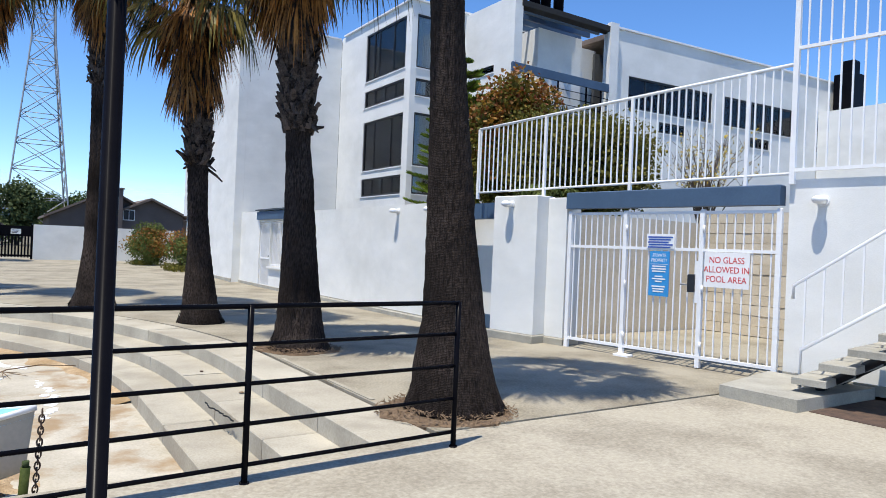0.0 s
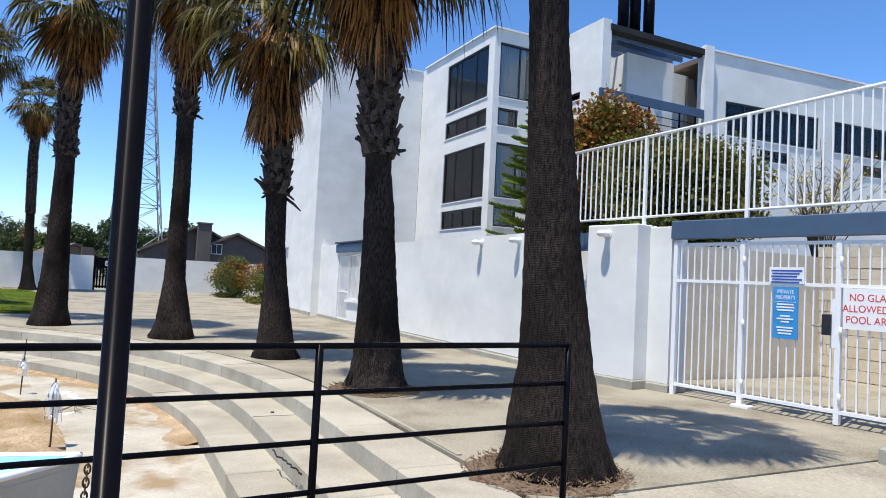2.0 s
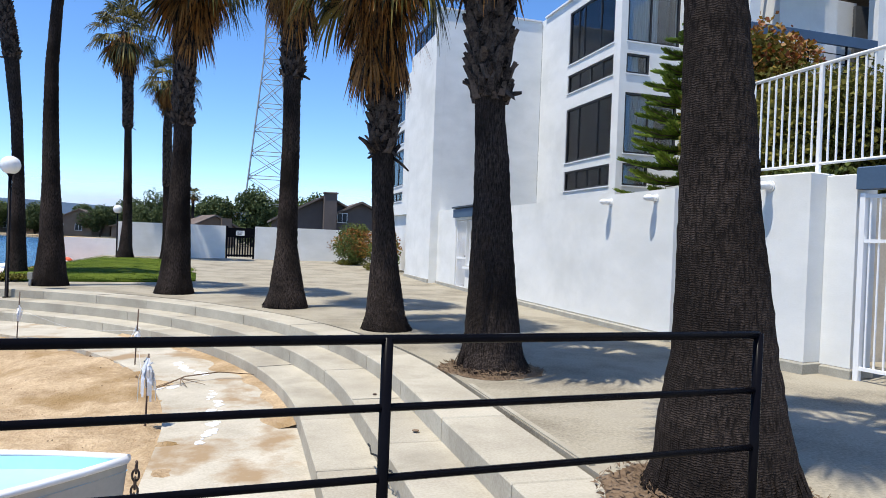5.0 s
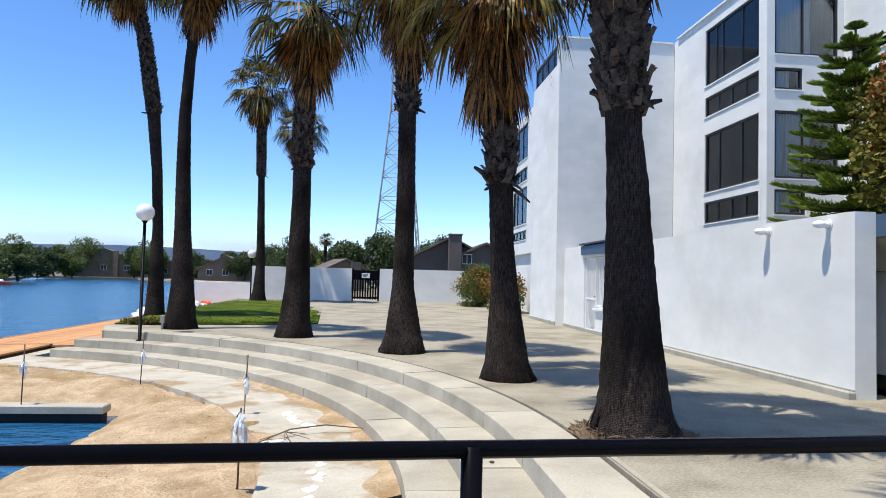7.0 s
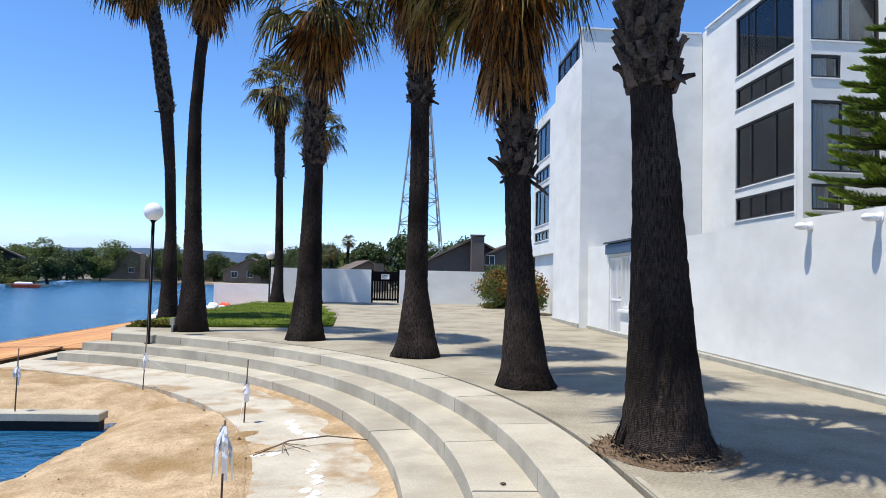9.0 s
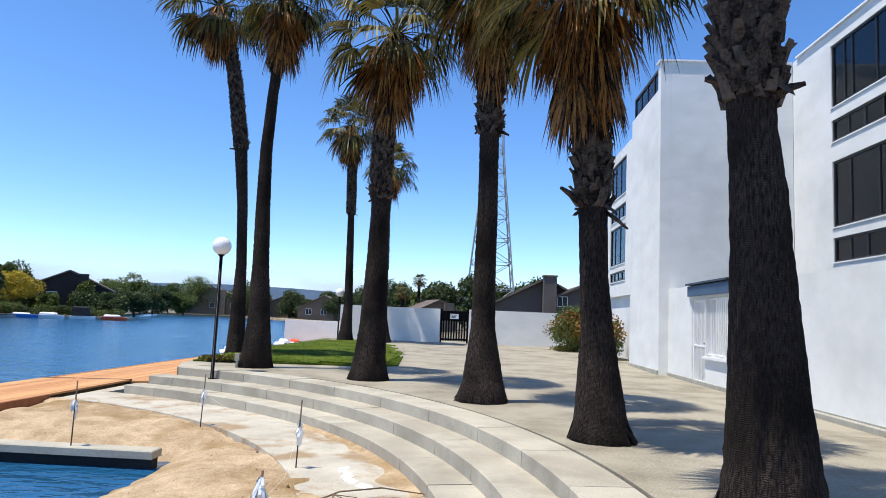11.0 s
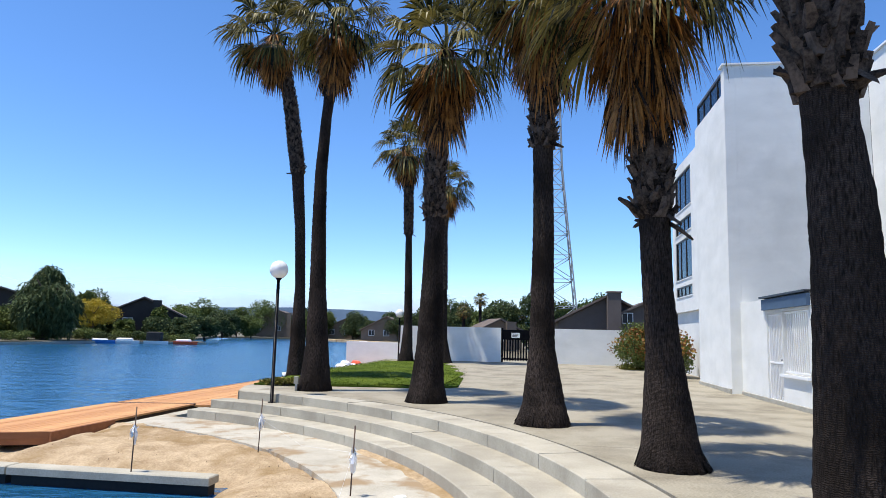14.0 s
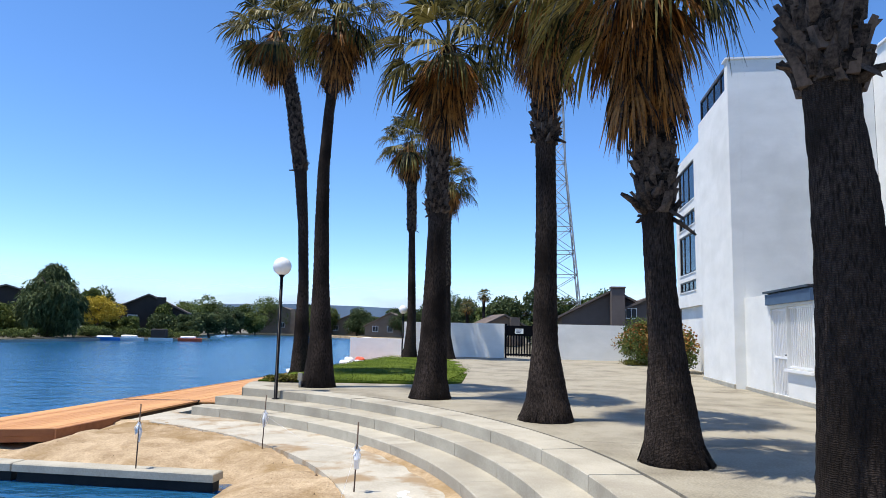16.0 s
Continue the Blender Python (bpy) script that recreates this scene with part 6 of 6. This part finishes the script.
def gable_house(label, x, y, w, d, h, rise, turn, wall, windows=2, z=-0.3, chimney=True, group="houses round the lagoon", spots=()):
    hs = thing("house", label, "house", pose(x, y, z, 0, 0, turn), group)
    bm = bmesh.new()
    prism_pts = [(-w / 2, 0), (w / 2, 0), (w / 2, h), (0, h + rise), (-w / 2, h)]
    fr = [bm.verts.new((u, -d / 2, v)) for u, v in prism_pts]
    bk = [bm.verts.new((u, d / 2, v)) for u, v in prism_pts]
    bm.faces.new(fr)
    bm.faces.new(bk[::-1])
    for i in range(5):
        j = (i + 1) % 5
        bm.faces.new((fr[i], bk[i], bk[j], fr[j]))
    bmesh.ops.recalc_face_normals(bm, faces=bm.faces)
    part("wall", bm, wall, hs)
    for s in (-1, 1):
        bm = bmesh.new()
        o = 0.5
        e = Vector((s * (w / 2 + o), 0, h - rise * o / (w / 2)))
        r = Vector((0, 0, h + rise))
        vs = []
        for yy in (-d / 2 - o, d / 2 + o):
            for dz in (0.05, 0.28):
                vs.append([bm.verts.new((e.x, yy, e.z + dz)), bm.verts.new((r.x, yy, r.z + dz))])
        a, b, c, f = vs
        for quad in ((a[0], a[1], b[1], b[0]), (c[0], f[0], f[1], c[1]), (b[0], b[1], f[1], f[0]), (a[0], c[0], c[1], a[1]), (a[0], b[0], f[0], c[0])):
            bm.faces.new(quad)
        bmesh.ops.recalc_face_normals(bm, faces=bm.faces)
        part("roof", bm, "roof", hs)
    for u, b, k in spots or [(-w / 2 + w * (i + 0.7) / (windows + 0.4), h * 0.45, 1.0) for i in range(windows)]:
        wn = part("window", boxbm(u - 0.75 * k, u + 0.75 * k, -d / 2 - 0.06, -d / 2 + 0.02, b, b + 1.5 * k), "white", hs, "white-framed window")
        for q in (-0.66 * k, 0.04 * k):
            part("pane", boxbm(u + q, u + q + 0.62 * k, -d / 2 - 0.075, -d / 2 - 0.062, b + 0.1 * k, b + 1.4 * k), "frame", wn)
    if chimney:
        part("chimney", boxbm(w * 0.12, w * 0.12 + 1.3, -d / 2 - 0.7, -d / 2 + 0.3, 0, h + rise * 0.9), wall, hs)
    return hs


build_pylon()
gable_house("grey-brown two-storey house behind the end wall", 9.6, 79.5, 10.2, 12, 3.4, 2.6, 0, "housewall", 0, chimney=False)
gable_house("grey-brown house wing with a low gable", 13.3, 77.4, 6.4, 9, 3.9, 1.5, 0, "housewall", 1, chimney=False, spots=((-2.0, 3.3, 0.72),))
stack = thing("house_chimney", "broad grey-brown boarded chimney of the far house", "chimney")
part("shaft", boxbm(9.3, 10.6, 72.0, 73.1, -0.4, 6.0, c=0.05), "housewall", stack)
part("cap", boxbm(9.2, 10.7, 71.9, 73.2, 6.0, 6.15, c=0.04), "roof", stack)
gable_house("brown-roofed house beyond the far house", 20.5, 84, 9, 8, 3.0, 1.4, 0, "housetan", 1, chimney=False)
gable_house("low tan house with red-brown roof beyond the wall", -3.3, 95, 5.4, 6, 2.5, 1.3, 20, "housetan", 2)
gable_house("dark timber house across the lagoon", -62.5, 110, 11, 10, 3.8, 2.6, 25, "housedark", 2)
gable_house("brown house half hidden by trees across the lagoon", -78, 96, 18, 10, 4.2, 2.6, 40, "housedark", 3)
gable_house("tan house on the far shore", -74, 202, 20, 12, 4.0, 3.6, 10, "housetan", 3)
gable_house("brown gabled house on the far shore", -36, 180, 13, 12, 2.6, 3.4, 5, "housetan", 3)
gable_house("tan gabled house on the far shore", -52, 200, 15, 12, 2.6, 3.2, 5, "housetan", 3)
gable_house("brown house with a long roof at the cove", -20, 176, 16, 10, 2.4, 2.0, 0, "housetan", 3)

tree("willow_tree", "large dark drooping willow on the far bank", "tree", -58.3, 81, -0.3, 9.3, 8.8, "leaf", 26000, 0.17, 41, 0.5, 2.6, 0.05)
tree("maple_tree", "bright yellow tree on the far bank", "tree", -62, 95, -0.3, 6.0, 7.0, "leaf_yellow", 7000, 0.22, 42, 0.25)
for i, (x, y, h, w, m) in enumerate(((-66, 78, 4.8, 10, "leaf_mid"), (-57, 104, 3.6, 5, "leaf"), (-52, 103, 3.4, 4.5, "leaf"), (-57.5, 106, 5.9, 3.6, "leaf_mid"), (-67, 100, 7.3, 4.2, "leaf_mid"), (-64, 100, 3.2, 5, "leaf"), (-60, 100, 3.0, 4, "leaf_mid"), (-55, 116, 4.2, 5.5, "leaf"), (-62, 122, 5.2, 7, "leaf"),
                                     (-70, 108, 7.2, 5, "leaf"), (-71.5, 88, 4.8, 9, "leaf_mid"), (-70, 70, 4.0, 8, "leaf_mid"), (-80, 165, 8.8, 9, "leaf_mid"), (-77, 150, 6.8, 8, "leaf_mid"), (-73, 160, 6.6, 9, "leaf"), (-70, 170, 5.8, 8, "leaf_mid"), (-83, 190, 9.5, 9, "leaf_mid"), (-92, 180, 9, 12, "leaf_mid"), (-38, 192, 9, 9, "leaf"),
                                     (-92, 176, 9, 12, "leaf_mid"), (-78, 196, 11, 14, "leaf_mid"), (-58, 190, 10, 11, "leaf_mid"), (-49, 192, 9, 8, "leaf"), (-64, 194, 9, 10, "leaf"),
                                     (-31, 174, 8, 8.5, "leaf"), (-27, 190, 10, 9, "leaf"), (-43, 186, 6, 7, "leaf"), (-16, 150, 10, 10, "leaf"), (-22, 160, 9, 8, "leaf"),
                                     (-11, 128, 7, 8, "leaf"), (-6, 120, 6.5, 7, "leaf_mid"), (-2, 112, 8, 9, "leaf"), (2.5, 108, 8.5, 7, "leaf"), (8, 125, 9, 9, "leaf_mid"), (13, 122, 9, 8, "leaf_mid"), (28, 90, 6, 6, "leaf"),
                                     (-94, 108, 10.3, 5, "leaf"), (-97, 118, 8.2, 7, "leaf"), (-86, 128, 8.6, 9, "leaf"), (-105, 108, 12, 12, "leaf"), (-74, 70, 5, 12, "leaf_mid"))):
    tree("shore_tree", "dense green tree on the far shore" if m == "leaf" else "soft mid-green tree on the far shore", "tree", x, y, -0.4, h, w, m, 7500, 0.36, 50 + i, 0.25, 0.0, 0.02, group="trees round the lagoon")
bank = [(-54.6, 62), (-54.6, 68), (-56.4, 88), (-51, 93.5), (-47.5, 97)]
rnd_bank = random.Random(77)
for i in range(30):
    k = rnd_bank.choice((0, 1, 1, 1, 2, 2, 3))
    f = rnd_bank.random()
    x = bank[k][0] + (bank[k + 1][0] - bank[k][0]) * f - rnd_bank.uniform(0.8, 4.5)
    y = bank[k][1] + (bank[k + 1][1] - bank[k][1]) * f + rnd_bank.uniform(0.3, 3.0)
    w = rnd_bank.uniform(1.0, 2.2)
    bush("bank_shrub", "low rough shrub on the lagoon bank", x, y, -0.5, w, w, rnd_bank.uniform(0.4, 0.9), "leaf_mid" if i % 3 else "leaf", 900, 0.17, 90 + i)
for i, (x, y, h) in enumerate(((-5.4, 98, 6.5), (-7.7, 98, 4.9))):
    palm("small far palm behind the end wall", [(x, y, -0.4, .3), (x, y, 1.0, .22), (x, y, h - 1.2, .2), (x, y, h, .2)], h - 1.6, h - 1.2, h, 0.8, 60 + i, False, 26, 18)


def bank_boat(x, y, turn, hull, top, label):
    b = thing("moored_boat", label, "boat", pose(x, y, -0.9, 0, 0, turn) @ Matrix.Scale(0.66, 4), "boats on the far bank")
    verts, faces = [], []
    for i in range(9):
        f = i / 8
        w = 0.9 * (1 - max(0, f - 0.5) ** 2 * 3.6) + 0.03
        verts.extend([(-2.4 + 4.8 * f, -w, 0.75), (-2.4 + 4.8 * f, -w * 0.6, 0), (-2.4 + 4.8 * f, w * 0.6, 0), (-2.4 + 4.8 * f, w, 0.75)])
    for i in range(8):
        for k in range(4):
            j = (k + 1) % 4
            faces.append((i * 4 + k, i * 4 + j, i * 4 + 4 + j, i * 4 + 4 + k))
    raw("hull", verts, faces, hull, b)
    part("cover", boxbm(-1.9, 1.0, -0.8, 0.8, 0.75, 0.75 + top, c=0.2), "dark" if top > 1 else "white", b)


bank_boat(-55.0, 87.6, 30, "plastic_blue", 0.3, "small blue pedal boat at the far bank")
bank_boat(-52.6, 89.4, 20, "white", 0.5, "white skiff leaning on the far bank")
bank_boat(-49.6, 91.6, 10, "white", 1.9, "pontoon boat with a dark cover")
bank_boat(-46.6, 94.0, 15, "plastic_red", 0.45, "red and white motorboat at the far bank")
bank_boat(-34, 146.0, 5, "white", 0.2, "white rowing boat on the far beach")
struct("shore_kerb", prism(bmesh.new(), [(-54.6, 68), (-53.8, 68), (-55.6, 88.6), (-50.2, 92.6), (-46.2, 95.8), (-45.6, 98), (-46.4, 98.4), (-46.9, 96.4), (-50.8, 93.4), (-56.4, 89.2)], -1.2, -0.55), "curb", "pale retaining kerb along the far bank", "kerb")
struct("far_beach", prism(bmesh.new(), [(-60, 185), (-29, 146.6), (-10, 60), (-6, 62), (-25, 150), (-58, 190)], -1.1, -0.38), "sand", "sandy far shore of the lagoon", "sand")


def build_hills():
    verts, faces = [], []
    n = 160
    for i in range(n + 1):
        a = radians(-70 + 170 * i / n)
        x, y = -2400 * math.sin(a), 2400 * math.cos(a)
        hgt = 76 + 30 * noise.noise(Vector((i * 0.055, 3, 0))) + 9 * noise.noise(Vector((i * 0.25, 7, 0)))
        hgt *= 1.0 if a < radians(60) else 1.1
        verts.extend([(x, y, -1), (x * 1.04, y * 1.04, max(10, hgt))])
        if i:
            k = 2 * i
            faces.append((k - 2, k, k + 1, k - 1))
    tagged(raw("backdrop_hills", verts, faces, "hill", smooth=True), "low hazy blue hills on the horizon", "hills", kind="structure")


build_hills()
# upright sheet of far fog, partly self-lit through its material
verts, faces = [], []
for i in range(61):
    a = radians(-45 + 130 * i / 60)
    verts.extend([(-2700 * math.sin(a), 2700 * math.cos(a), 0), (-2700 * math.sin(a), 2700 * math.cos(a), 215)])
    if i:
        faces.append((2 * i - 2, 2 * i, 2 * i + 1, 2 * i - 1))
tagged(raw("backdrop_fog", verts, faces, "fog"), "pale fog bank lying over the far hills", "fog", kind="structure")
